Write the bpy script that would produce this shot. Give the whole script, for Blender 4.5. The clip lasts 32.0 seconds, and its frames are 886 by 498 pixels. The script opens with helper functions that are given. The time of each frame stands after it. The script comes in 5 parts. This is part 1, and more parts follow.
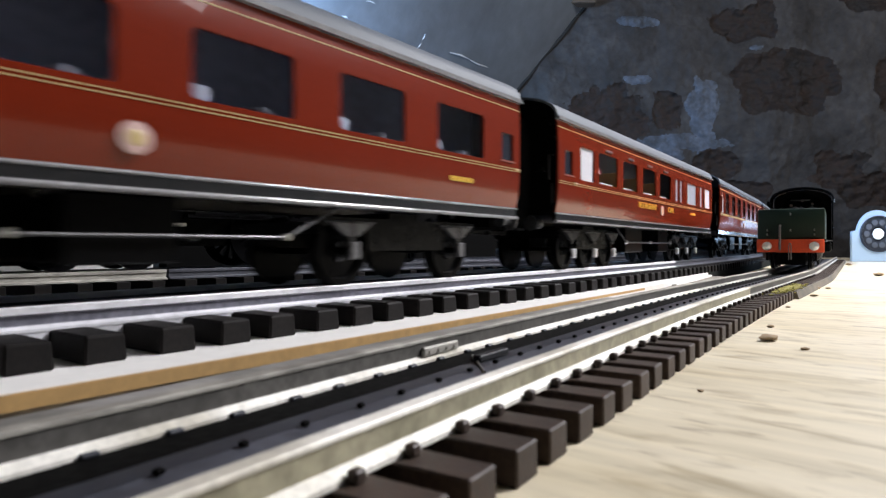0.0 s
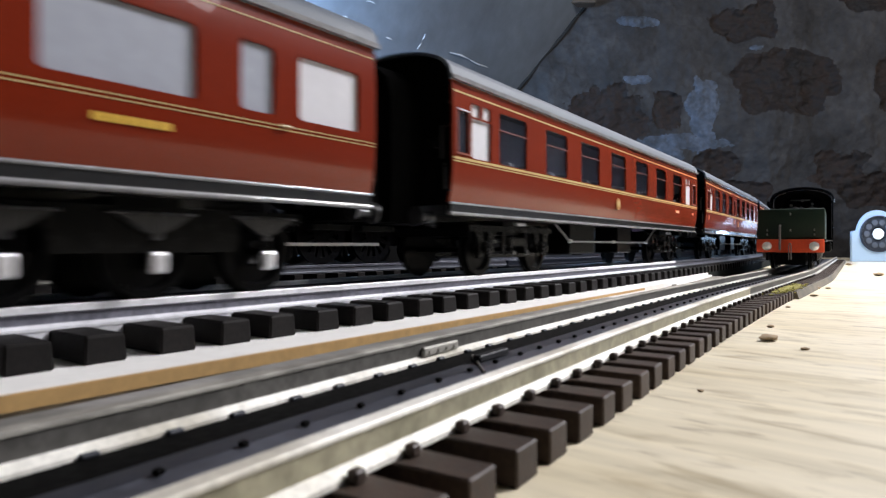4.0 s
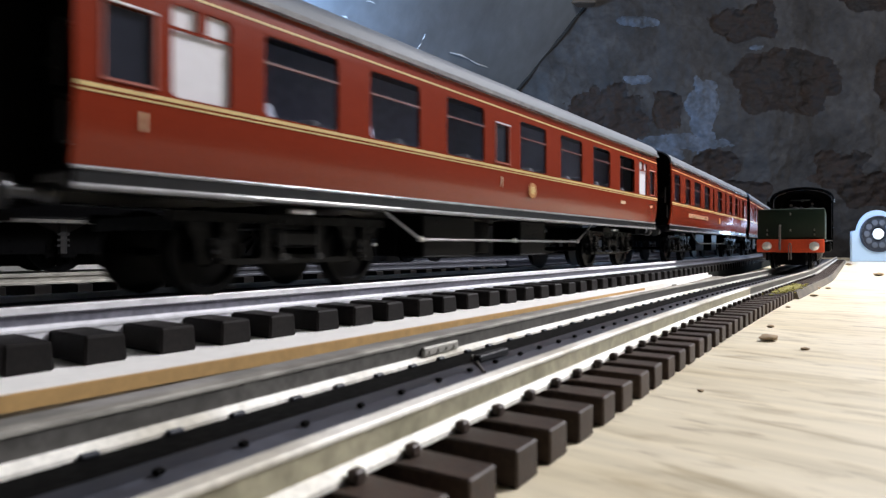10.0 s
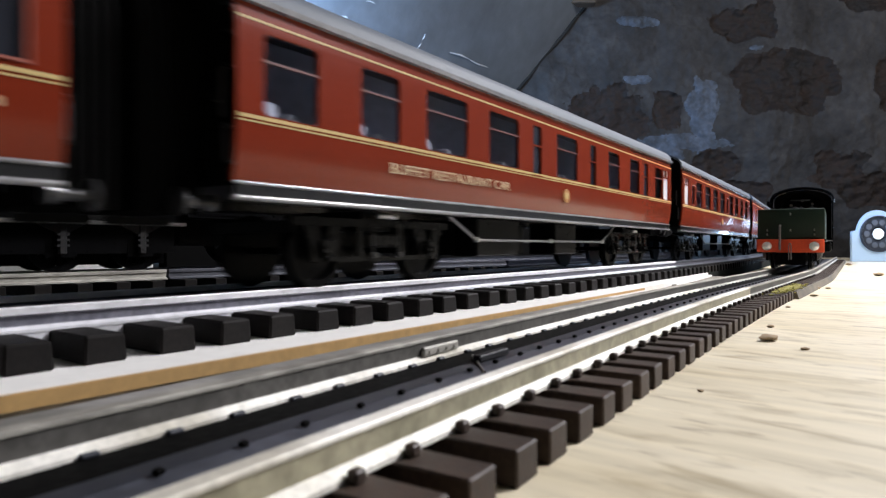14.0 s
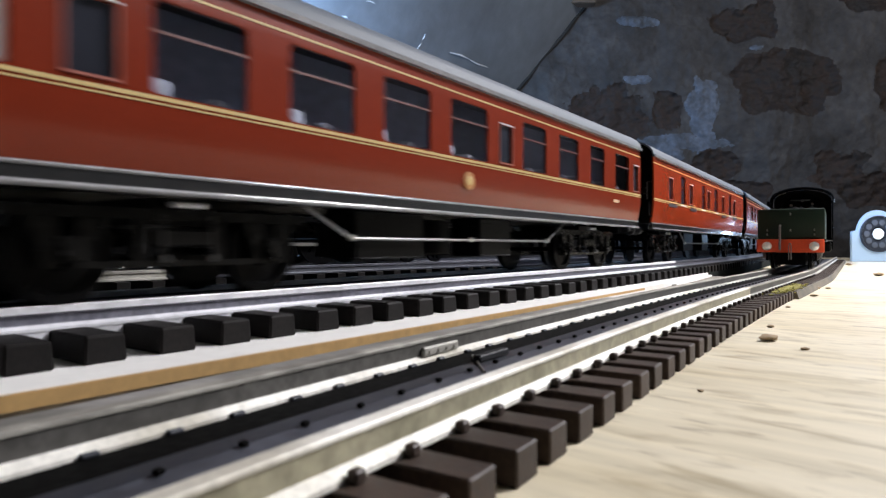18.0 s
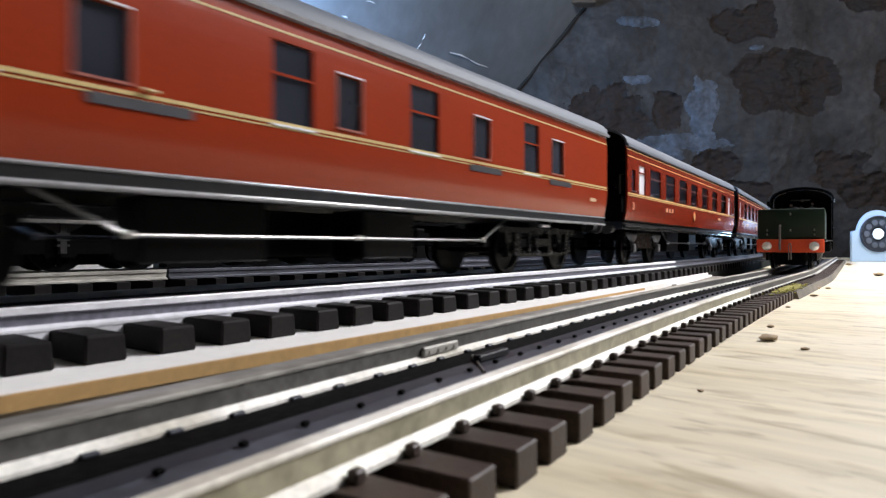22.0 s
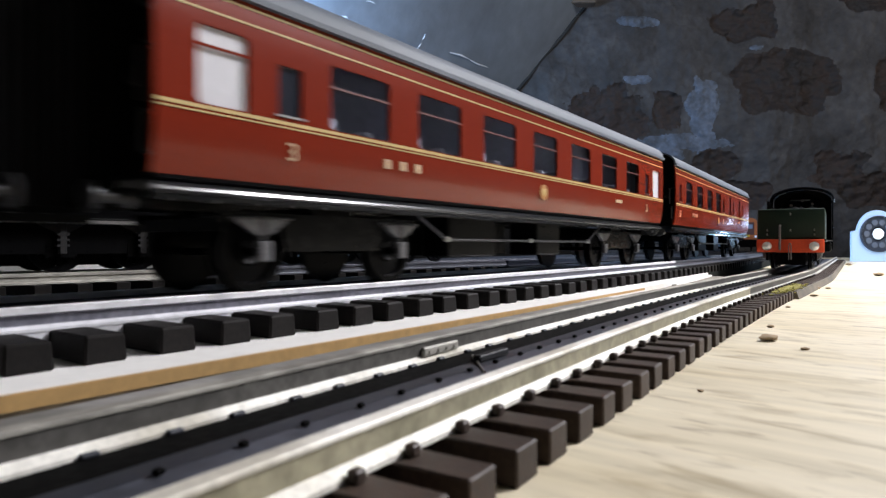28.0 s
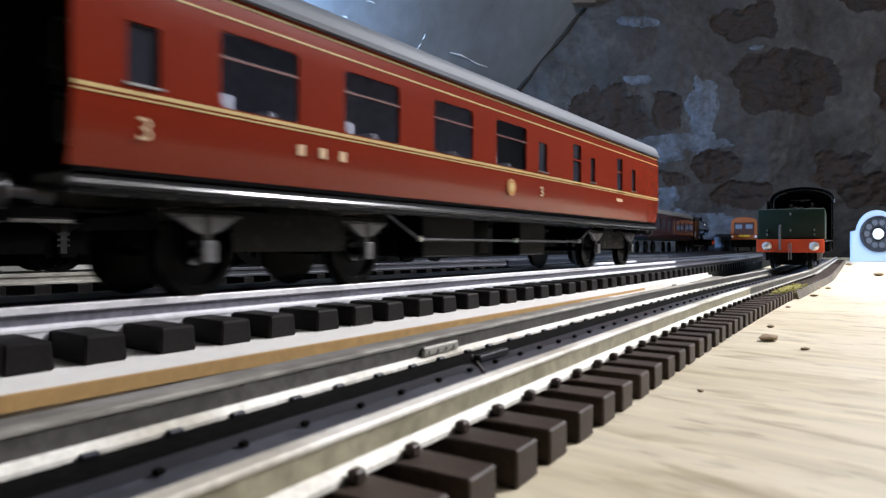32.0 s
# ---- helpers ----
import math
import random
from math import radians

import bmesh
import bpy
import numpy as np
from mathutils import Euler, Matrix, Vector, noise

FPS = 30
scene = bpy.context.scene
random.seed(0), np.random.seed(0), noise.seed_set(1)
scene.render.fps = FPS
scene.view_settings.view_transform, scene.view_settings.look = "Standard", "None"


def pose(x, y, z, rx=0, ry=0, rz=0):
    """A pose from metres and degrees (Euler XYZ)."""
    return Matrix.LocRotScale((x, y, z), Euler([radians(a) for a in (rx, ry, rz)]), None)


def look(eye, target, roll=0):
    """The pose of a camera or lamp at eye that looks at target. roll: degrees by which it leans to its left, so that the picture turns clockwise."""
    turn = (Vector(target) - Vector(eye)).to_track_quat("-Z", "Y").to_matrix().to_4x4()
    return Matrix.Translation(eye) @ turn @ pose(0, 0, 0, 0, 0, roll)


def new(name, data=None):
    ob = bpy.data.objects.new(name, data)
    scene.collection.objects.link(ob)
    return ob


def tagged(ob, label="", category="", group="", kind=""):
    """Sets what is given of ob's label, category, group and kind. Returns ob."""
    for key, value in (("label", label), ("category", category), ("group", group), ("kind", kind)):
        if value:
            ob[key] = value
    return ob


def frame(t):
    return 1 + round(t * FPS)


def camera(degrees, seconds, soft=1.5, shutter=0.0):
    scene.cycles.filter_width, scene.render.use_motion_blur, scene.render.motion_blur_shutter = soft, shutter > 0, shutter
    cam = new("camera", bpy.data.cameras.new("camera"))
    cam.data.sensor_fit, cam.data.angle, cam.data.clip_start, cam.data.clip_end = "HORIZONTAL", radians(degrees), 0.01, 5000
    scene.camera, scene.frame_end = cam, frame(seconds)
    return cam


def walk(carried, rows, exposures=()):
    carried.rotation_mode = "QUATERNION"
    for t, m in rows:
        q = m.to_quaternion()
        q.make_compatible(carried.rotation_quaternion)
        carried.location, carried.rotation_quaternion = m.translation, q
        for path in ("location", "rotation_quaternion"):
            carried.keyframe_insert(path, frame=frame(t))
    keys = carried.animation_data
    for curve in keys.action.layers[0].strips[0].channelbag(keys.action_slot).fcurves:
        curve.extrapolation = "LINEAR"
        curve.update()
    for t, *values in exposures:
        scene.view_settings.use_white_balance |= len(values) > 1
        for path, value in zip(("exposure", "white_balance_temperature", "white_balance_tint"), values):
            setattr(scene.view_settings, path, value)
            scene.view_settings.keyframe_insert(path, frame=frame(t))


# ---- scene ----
import collections

cam = camera(70.47, 32.0, soft=1.3, shutter=0.9)
EYE = 0.0324
cam.data.dof.use_dof, cam.data.dof.focus_distance, cam.data.dof.aperture_fstop = True, 0.55, 42.0
walk(cam, [(0.0, pose(0, 0, EYE, 89.742, 0, 0)), (32.0, pose(0, 0, EYE, 89.742, 0, 0))])

# ---- world and lamps ----
world = bpy.data.worlds.new("world")
scene.world = world
world.use_nodes = True
world.node_tree.nodes["Background"].inputs["Color"].default_value = (0.02, 0.024, 0.03, 1)
world.node_tree.nodes["Background"].inputs["Strength"].default_value = 0.15


def lamp(name, eye, target, size, watts, colour, spread=180):
    data = bpy.data.lights.new(name, "AREA")
    data.shape, data.size, data.size_y = "RECTANGLE", size[0], size[1]
    data.energy, data.color, data.spread = watts, colour, radians(spread)
    ob = new(name, data)
    ob.matrix_world = look(eye, target)
    return ob


lamp("panel_light", (1.05, 0.66, 0.95), (0.34, 0.44, 0.0), (0.45, 0.25), 14.2, (0.97, 0.955, 1.0), 112)
# unseen fill lamp, added to give the end wall neutral light
lamp("room_light", (1.45, 0.05, 1.15), (0.95, 1.78, 0.22), (0.8, 0.4), 12.5, (0.98, 0.955, 0.975), 150)
# unseen bluish source assumed behind the train; brightens wall, slope and yard
lamp("tube_light", (-0.42, 0.95, 0.36), (0.9, 1.70, 0.20), (0.30, 0.06), 24.0, (0.40, 0.63, 1.0))
lamp("ring_lamp_light", (0.915, 1.325, 0.075), (0.70, 0.90, 0.0), (0.06, 0.05), 0.09, (0.45, 0.68, 1.0), 110)
scene.view_settings.exposure = 0.0


# ---- materials ----
def material(name, colour, rough=0.5, metal=0.0, grain=60.0, vary=0.12, bump=0.15, other=None, patch=6.0,
             coat=0.0, stretch=(1, 1, 1), random_tint=0.0, spec=0.5, patch_mix=(0.42, 0.62), streaks=False, ragged=0.5, polish=0.06):
    m = bpy.data.materials.new(name)
    m.use_nodes = True
    nt = m.node_tree
    b = nt.nodes["Principled BSDF"]
    tc = nt.nodes.new("ShaderNodeTexCoord")
    mp = nt.nodes.new("ShaderNodeMapping")
    mp.inputs["Scale"].default_value = stretch
    nt.links.new(tc.outputs["Object"], mp.inputs["Vector"])
    fine = nt.nodes.new("ShaderNodeTexNoise")
    fine.inputs["Scale"].default_value = grain
    fine.inputs["Detail"].default_value = 6
    big = nt.nodes.new("ShaderNodeTexNoise")
    big.inputs["Scale"].default_value = patch
    big.inputs["Detail"].default_value = 5 if ragged == 0.5 else 9
    big.inputs["Roughness"].default_value = ragged
    nt.links.new(mp.outputs["Vector"], fine.inputs["Vector"])
    nt.links.new(mp.outputs["Vector"], big.inputs["Vector"])
    ramp = nt.nodes.new("ShaderNodeMapRange")
    ramp.inputs["From Min"].default_value, ramp.inputs["From Max"].default_value = patch_mix
    nt.links.new(big.outputs["Fac"], ramp.inputs["Value"])
    mix = nt.nodes.new("ShaderNodeMix")
    mix.data_type = "RGBA"
    second = other or tuple(c * (1 - vary) for c in colour)
    mix.inputs["A"].default_value = (*colour, 1)
    mix.inputs["B"].default_value = (*second, 1)
    nt.links.new(ramp.outputs["Result"], mix.inputs["Factor"])
    hsv = nt.nodes.new("ShaderNodeHueSaturation")
    shade = mix.outputs["Result"]
    if streaks:
        # dark open grain in long broken lines
        mp2 = nt.nodes.new("ShaderNodeMapping")
        mp2.inputs["Scale"].default_value = (60, 260, 1)
        nt.links.new(tc.outputs["Object"], mp2.inputs["Vector"])
        ln = nt.nodes.new("ShaderNodeTexNoise")
        ln.inputs["Scale"].default_value, ln.inputs["Detail"].default_value, ln.inputs["Distortion"].default_value = 1.0, 8, 0.8
        nt.links.new(mp2.outputs["Vector"], ln.inputs["Vector"])
        lr = nt.nodes.new("ShaderNodeMapRange")
        lr.inputs["From Min"].default_value, lr.inputs["From Max"].default_value = 0.60, 0.80
        nt.links.new(ln.outputs["Fac"], lr.inputs["Value"])
        mix2 = nt.nodes.new("ShaderNodeMix")
        mix2.data_type = "RGBA"
        nt.links.new(lr.outputs["Result"], mix2.inputs["Factor"])
        nt.links.new(shade, mix2.inputs["A"])
        mix2.inputs["B"].default_value = (0.22, 0.165, 0.10, 1)
        shade = mix2.outputs["Result"]
        # broad soft figure of the veneer
        mp3 = nt.nodes.new("ShaderNodeMapping")
        mp3.inputs["Scale"].default_value = (42, 150, 1)
        nt.links.new(tc.outputs["Object"], mp3.inputs["Vector"])
        fg = nt.nodes.new("ShaderNodeTexNoise")
        fg.inputs["Scale"].default_value, fg.inputs["Detail"].default_value, fg.inputs["Distortion"].default_value = 1.0, 7, 0.6
        nt.links.new(mp3.outputs["Vector"], fg.inputs["Vector"])
        fr = nt.nodes.new("ShaderNodeMapRange")
        fr.inputs["From Min"].default_value, fr.inputs["From Max"].default_value = 0.54, 0.76
        nt.links.new(fg.outputs["Fac"], fr.inputs["Value"])
        mix3 = nt.nodes.new("ShaderNodeMix")
        mix3.data_type = "RGBA"
        nt.links.new(fr.outputs["Result"], mix3.inputs["Factor"])
        nt.links.new(shade, mix3.inputs["A"])
        mix3.inputs["B"].default_value = (0.34, 0.27, 0.155, 1)
        shade = mix3.outputs["Result"]
    nt.links.new(shade, hsv.inputs["Color"])
    val = nt.nodes.new("ShaderNodeMapRange")
    val.inputs["From Min"].default_value, val.inputs["From Max"].default_value = 0.3, 0.7
    val.inputs["To Min"].default_value, val.inputs["To Max"].default_value = 1 - vary, 1 + vary
    nt.links.new(fine.outputs["Fac"], val.inputs["Value"])
    last = val.outputs["Result"]
    if random_tint:
        info = nt.nodes.new("ShaderNodeObjectInfo")
        rr = nt.nodes.new("ShaderNodeMapRange")
        rr.inputs["To Min"].default_value, rr.inputs["To Max"].default_value = 1 - random_tint, 1 + random_tint
        nt.links.new(info.outputs["Random"], rr.inputs["Value"])
        mul = nt.nodes.new("ShaderNodeMath")
        mul.operation = "MULTIPLY"
        nt.links.new(last, mul.inputs[0])
        nt.links.new(rr.outputs["Result"], mul.inputs[1])
        last = mul.outputs[0]
    nt.links.new(last, hsv.inputs["Value"])
    nt.links.new(hsv.outputs["Color"], b.inputs["Base Color"])
    rg = nt.nodes.new("ShaderNodeMapRange")
    rg.inputs["To Min"].default_value, rg.inputs["To Max"].default_value = max(0.02, rough * 0.75), min(1, rough * 1.25)
    nt.links.new(fine.outputs["Fac"], rg.inputs["Value"])
    nt.links.new(rg.outputs["Result"], b.inputs["Roughness"])
    b.inputs["Metallic"].default_value = metal
    b.inputs["Specular IOR Level"].default_value = spec
    b.inputs["Coat Weight"].default_value = coat
    b.inputs["Coat Roughness"].default_value = polish
    if bump:
        bp = nt.nodes.new("ShaderNodeBump")
        bp.inputs["Strength"].default_value = bump
        bp.inputs["Distance"].default_value = 0.15 / grain
        nt.links.new(fine.outputs["Fac"], bp.inputs["Height"])
        nt.links.new(bp.outputs["Normal"], b.inputs["Normal"])
    return m


def glowing(name, colour, strength):
    m = bpy.data.materials.new(name)
    m.use_nodes = True
    b = m.node_tree.nodes["Principled BSDF"]
    b.inputs["Base Color"].default_value = (*colour, 1)
    b.inputs["Emission Color"].default_value = (*colour, 1)
    b.inputs["Emission Strength"].default_value = strength
    return m


MAROON = material("maroon_enamel", (0.172, 0.0225, 0.0085), 0.24, grain=900, vary=0.05, bump=0.015, coat=0.13, patch=14, spec=0.20)
MAROON_A = material("deep_maroon_enamel", (0.160, 0.0170, 0.0050), 0.22, grain=900, vary=0.05, bump=0.012, coat=0.35, patch=14, spec=0.20, polish=0.025)
MAROON_B = material("crimson_enamel", (0.250, 0.0300, 0.0085), 0.24, grain=900, vary=0.05, bump=0.015, coat=0.13, patch=14, spec=0.20)
MAROON_C = material("lined_maroon_enamel", (0.176, 0.0190, 0.0070), 0.24, grain=900, vary=0.05, bump=0.015, coat=0.13, patch=14, spec=0.20)
ROOF_GREY = material("grey_roof_paint", (0.105, 0.122, 0.148), 0.62, grain=500, vary=0.12, bump=0.08, patch=12, spec=0.3)
BLACK = material("satin_black_paint", (0.0032, 0.0032, 0.0036), 0.30, grain=500, vary=0.15, bump=0.05, spec=0.07)
GLOSS_BLACK = material("polished_black_enamel", (0.006, 0.006, 0.0065), 0.10, grain=500, vary=0.1, bump=0.02, coat=1.0)
MATT_BLACK = material("matt_black_rubber", (0.0018, 0.0018, 0.0018), 0.8, grain=600, vary=0.2, bump=0.1, spec=0.06)
SOLE = material("solebar_black_gloss", (0.020, 0.020, 0.021), 0.22, grain=500, vary=0.1, bump=0.03, coat=0.8)
# pale grey that carries the highlight of glossy edges in its colour
EDGE_HIGHLIGHT = material("edge_highlight_grey", (0.23, 0.23, 0.24), 0.25, grain=500, vary=0.2, bump=0.03, coat=0.6, patch=60)
GOLD = material("gold_lining", (0.56, 0.43, 0.18), 0.4, grain=900, vary=0.1, bump=0)
CREAM = material("cream_lettering", (0.70, 0.52, 0.32), 0.5, grain=900, vary=0.1, bump=0)
CREST = material("dull_gilt_transfer", (0.44, 0.20, 0.055), 0.5, grain=900, vary=0.15, bump=0)
PINK = material("pale_pink_transfer", (0.60, 0.40, 0.36), 0.5, grain=900, vary=0.12, bump=0)
YELLOW = material("yellow_lettering", (0.72, 0.45, 0.04), 0.45, grain=900, vary=0.1, bump=0)
DARK_GLASS = material("dark_window_glass", (0.030, 0.033, 0.046), 0.06, grain=30, vary=0.3, bump=0.0, spec=0.6)
WHITE_PANE = material("white_obscured_pane", (0.66, 0.665, 0.71), 0.25, grain=300, vary=0.03, bump=0.02)
FROSTED = material("blue_grey_frosted_pane", (0.36, 0.385, 0.45), 0.25, grain=300, vary=0.05, bump=0.02)
WIRE = material("bright_steel_rod", (0.62, 0.62, 0.60), 0.3, 1.0, grain=900, vary=0.1, bump=0.02)
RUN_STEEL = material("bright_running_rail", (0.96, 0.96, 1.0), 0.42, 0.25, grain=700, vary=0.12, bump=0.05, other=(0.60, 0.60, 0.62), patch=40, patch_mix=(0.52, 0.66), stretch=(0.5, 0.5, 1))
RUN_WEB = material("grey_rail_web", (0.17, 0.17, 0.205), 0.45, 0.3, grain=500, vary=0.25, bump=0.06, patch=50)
# darker rail steel: the weaker light on far rails is put into its colour
SHADED_STEEL = material("shaded_rail", (0.125, 0.13, 0.15), 0.42, 0.6, grain=600, vary=0.2, bump=0.06, patch=40)
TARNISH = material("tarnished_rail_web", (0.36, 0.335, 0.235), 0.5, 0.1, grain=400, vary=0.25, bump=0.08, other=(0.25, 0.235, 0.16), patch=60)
STEEL = material("nickel_rail_steel", (0.93, 0.91, 0.84), 0.46, 0.10, grain=700, vary=0.14, bump=0.05, other=(0.58, 0.55, 0.47), patch=40, spec=0.45)
OLD_HEAD = material("streaked_grey_rail_head", (0.42, 0.405, 0.36), 0.5, 0.1, grain=420, vary=0.3, bump=0.12, other=(0.22, 0.21, 0.185), patch=34, stretch=(0.4, 0.4, 3), ragged=0.7, spec=0.35)
# rail web with the shade below the head put into its colour
SHADED_WEB = material("shaded_rail_web", (0.10, 0.096, 0.088), 0.55, 0.1, grain=400, vary=0.3, bump=0.1, patch=40, spec=0.25)
PALE_WEB = material("dull_blue_grey_strip", (0.062, 0.067, 0.084), 0.5, grain=400, vary=0.3, bump=0.1, patch=60, spec=0.35)
DARK_RAIL = material("blackened_rail", (0.012, 0.0125, 0.015), 0.55, 0.2, grain=500, vary=0.15, bump=0.05, spec=0.25)
WEB = material("blue_grey_plastic_web", (0.024, 0.027, 0.037), 0.5, grain=400, vary=0.3, bump=0.1, patch=40, spec=0.3)
GREY_STRIP = material("grey_streaked_strip", (0.30, 0.29, 0.275), 0.5, 0.1, grain=300, vary=0.25, bump=0.08, other=(0.18, 0.175, 0.16), patch=25, stretch=(0.6, 3, 1))
GREY_WIRE = material("dull_grey_wire", (0.22, 0.21, 0.20), 0.4, 0.6, grain=600, vary=0.1, bump=0.03)
YARD_RAIL = material("dull_yard_rail", (0.10, 0.11, 0.14), 0.3, 0.9, grain=500, vary=0.15, bump=0.05)
TIE_BROWN = material("dark_brown_sleeper", (0.046, 0.030, 0.0225), 0.55, grain=900, vary=0.35, bump=0.45, random_tint=0.25, patch=50, spec=0.32)
TIE_BLACK = material("black_stained_sleeper", (0.0100, 0.0082, 0.0074), 0.6, grain=900, vary=0.4, bump=0.4, random_tint=0.3, patch=60, spec=0.15)
PLY = material("pale_plywood", (0.68, 0.61, 0.455), 0.55, grain=150, vary=0.12, bump=0.2, other=(0.60, 0.52, 0.355), patch=15, stretch=(0.16, 1.5, 1), patch_mix=(0.42, 0.66), streaks=True)
WHITE_BOARD = material("white_painted_board", (0.86, 0.85, 0.82), 0.5, grain=300, vary=0.04, bump=0.05, patch=20)
MDF = material("raw_brown_board_edge", (0.48, 0.30, 0.115), 0.7, grain=400, vary=0.12, bump=0.2, patch=20)
GREY_BOARD = material("grey_fibreboard", (0.24, 0.215, 0.18), 0.8, grain=300, vary=0.2, bump=0.2, patch=30)
YARD = material("dark_yard_ground", (0.010, 0.012, 0.011), 0.95, grain=300, vary=0.3, bump=0.4, patch=20, spec=0.08)
PLASTER = material("grey_limewashed_plaster", (0.150, 0.170, 0.195), 0.75, grain=28, vary=0.12, bump=0.25, other=(0.125, 0.140, 0.160), patch=2.2, ragged=0.62)
MORTAR = material("grey_lime_mortar", (0.0150, 0.0132, 0.0126), 0.9, grain=40, vary=0.42, bump=0.9, other=(0.050, 0.0470, 0.0470), patch=4.0, patch_mix=(0.36, 0.66), ragged=0.66)
STONE = material("brown_rubble_stone", (0.0150, 0.0075, 0.0046), 0.85, grain=65, vary=0.60, bump=0.9, other=(0.0072, 0.0052, 0.0045), patch=8, random_tint=0.25, patch_mix=(0.50, 0.66), ragged=0.70)
# pale lime, with the bluish light that falls on it put into the colour
LIME = material("blue_lit_lime_smear", (0.082, 0.098, 0.128), 0.9, grain=60, vary=0.3, bump=0.8, other=(0.040, 0.045, 0.054), patch=14, ragged=0.7)
JOINT = material("dark_joint", (0.012, 0.011, 0.010), 0.9, grain=60, vary=0.4, bump=0.6, patch=10)
ROOM_WALL = material("plain_dim_wall", (0.30, 0.29, 0.28), 0.85, grain=30, vary=0.1, bump=0.2, patch=3)
GREEN = material("dark_green_enamel", (0.0100, 0.0215, 0.0155), 0.5, grain=500, vary=0.10, bump=0.04, spec=0.2)
RED = material("red_buffer_beam", (0.70, 0.078, 0.022), 0.35, grain=500, vary=0.06, bump=0.03)
ORANGE = material("orange_railcar_paint", (0.29, 0.080, 0.020), 0.35, grain=500, vary=0.06, bump=0.03)
PALE = material("pale_panel", (0.75, 0.77, 0.80), 0.4, grain=300, vary=0.05, bump=0.02)
TAN = material("tan_seat_cloth", (0.50, 0.29, 0.10), 0.8, grain=500, vary=0.1, bump=0.1)
GREY_PLATE = material("grey_door_plate", (0.036, 0.038, 0.046), 0.4, grain=500, vary=0.1, bump=0.03)


# ---- mesh helpers ----
def box(bm, x0, x1, y0, y1, z0, z1):
    vs = [bm.verts.new((x, y, z)) for z in (z0, z1) for y in (y0, y1) for x in (x0, x1)]
    for f in ((0, 2, 3, 1), (4, 5, 7, 6), (0, 1, 5, 4), (2, 6, 7, 3), (0, 4, 6, 2), (1, 3, 7, 5)):
        bm.faces.new([vs[i] for i in f])
    return vs


def bevelled_box(bm, x0, x1, y0, y1, z0, z1, r, segments=2):
    t = bmesh.new()
    box(t, x0, x1, y0, y1, z0, z1)
    bmesh.ops.bevel(t, geom=t.edges[:], offset=r, segments=segments, affect="EDGES", profile=0.5)
    merge(bm, t)


def merge(bm, t, m=None):
    if m is not None:
        bmesh.ops.transform(t, matrix=m, verts=t.verts)
    table = {v: bm.verts.new(v.co) for v in t.verts}
    for f in t.faces:
        bm.faces.new([table[v] for v in f.verts])
    t.free()


def rod(bm, a, b, r0, r1=None, sides=12):
    a, b = Vector(a), Vector(b)
    r1 = r0 if r1 is None else r1
    q = (b - a).to_track_quat("Z", "Y")
    rings = []
    for c, r in ((a, r0), (b, r1)):
        rings.append([bm.verts.new(c + q @ Vector((r * math.cos(2 * math.pi * i / sides), r * math.sin(2 * math.pi * i / sides), 0))) for i in range(sides)])
    for i in range(sides):
        j = (i + 1) % sides
        bm.faces.new((rings[0][i], rings[0][j], rings[1][j], rings[1][i]))
    bm.faces.new(rings[0][::-1])
    bm.faces.new(rings[1])


def sweep(bm, sections, closed=True, caps=True):
    """Joins rings of points of equal number into a tube."""
    rings = [[bm.verts.new(p) for p in s] for s in sections]
    n = len(rings[0])
    for a, b in zip(rings, rings[1:]):
        for i in range(n if closed else n - 1):
            j = (i + 1) % n
            bm.faces.new((a[i], a[j], b[j], b[i]))
    if caps and closed:
        bm.faces.new(rings[0][::-1])
        bm.faces.new(rings[-1])
    return rings


def lathe(bm, profile, m, sides=24):
    """Turns (r, h) pairs round the z axis of m."""
    rings = [[bm.verts.new(m @ Vector((r * math.cos(2 * math.pi * i / sides), r * math.sin(2 * math.pi * i / sides), h))) for i in range(sides)] for r, h in profile]
    for a, b in zip(rings, rings[1:]):
        for i in range(sides):
            j = (i + 1) % sides
            bm.faces.new((a[i], a[j], b[j], b[i]))
    bm.faces.new(rings[0][::-1])
    bm.faces.new(rings[-1])


def mesh_of(name, bm, mat, smooth=False, angle=35):
    bmesh.ops.recalc_face_normals(bm, faces=bm.faces)
    me = bpy.data.meshes.new(name)
    bm.to_mesh(me)
    bm.free()
    me.materials.append(mat)
    if smooth:
        me.shade_smooth()
        me.set_sharp_from_angle(angle=radians(angle))
    return me


def part(name, bm, mat, parent=None, label="", smooth=False, kind=""):
    ob = new(name, mesh_of(name, bm, mat, smooth))
    ob.parent = parent
    return tagged(ob, label, kind=kind)


def piece(name, me, parent, m):
    ob = new(name, me)
    ob.parent = parent
    ob.matrix_basis = m
    return ob


def thing(name, label, category, m=None, group="", kind=""):
    ob = new(name)
    ob.empty_display_size = 0.02
    if m is not None:
        ob.matrix_basis = m
    return tagged(ob, label, category, group, kind)


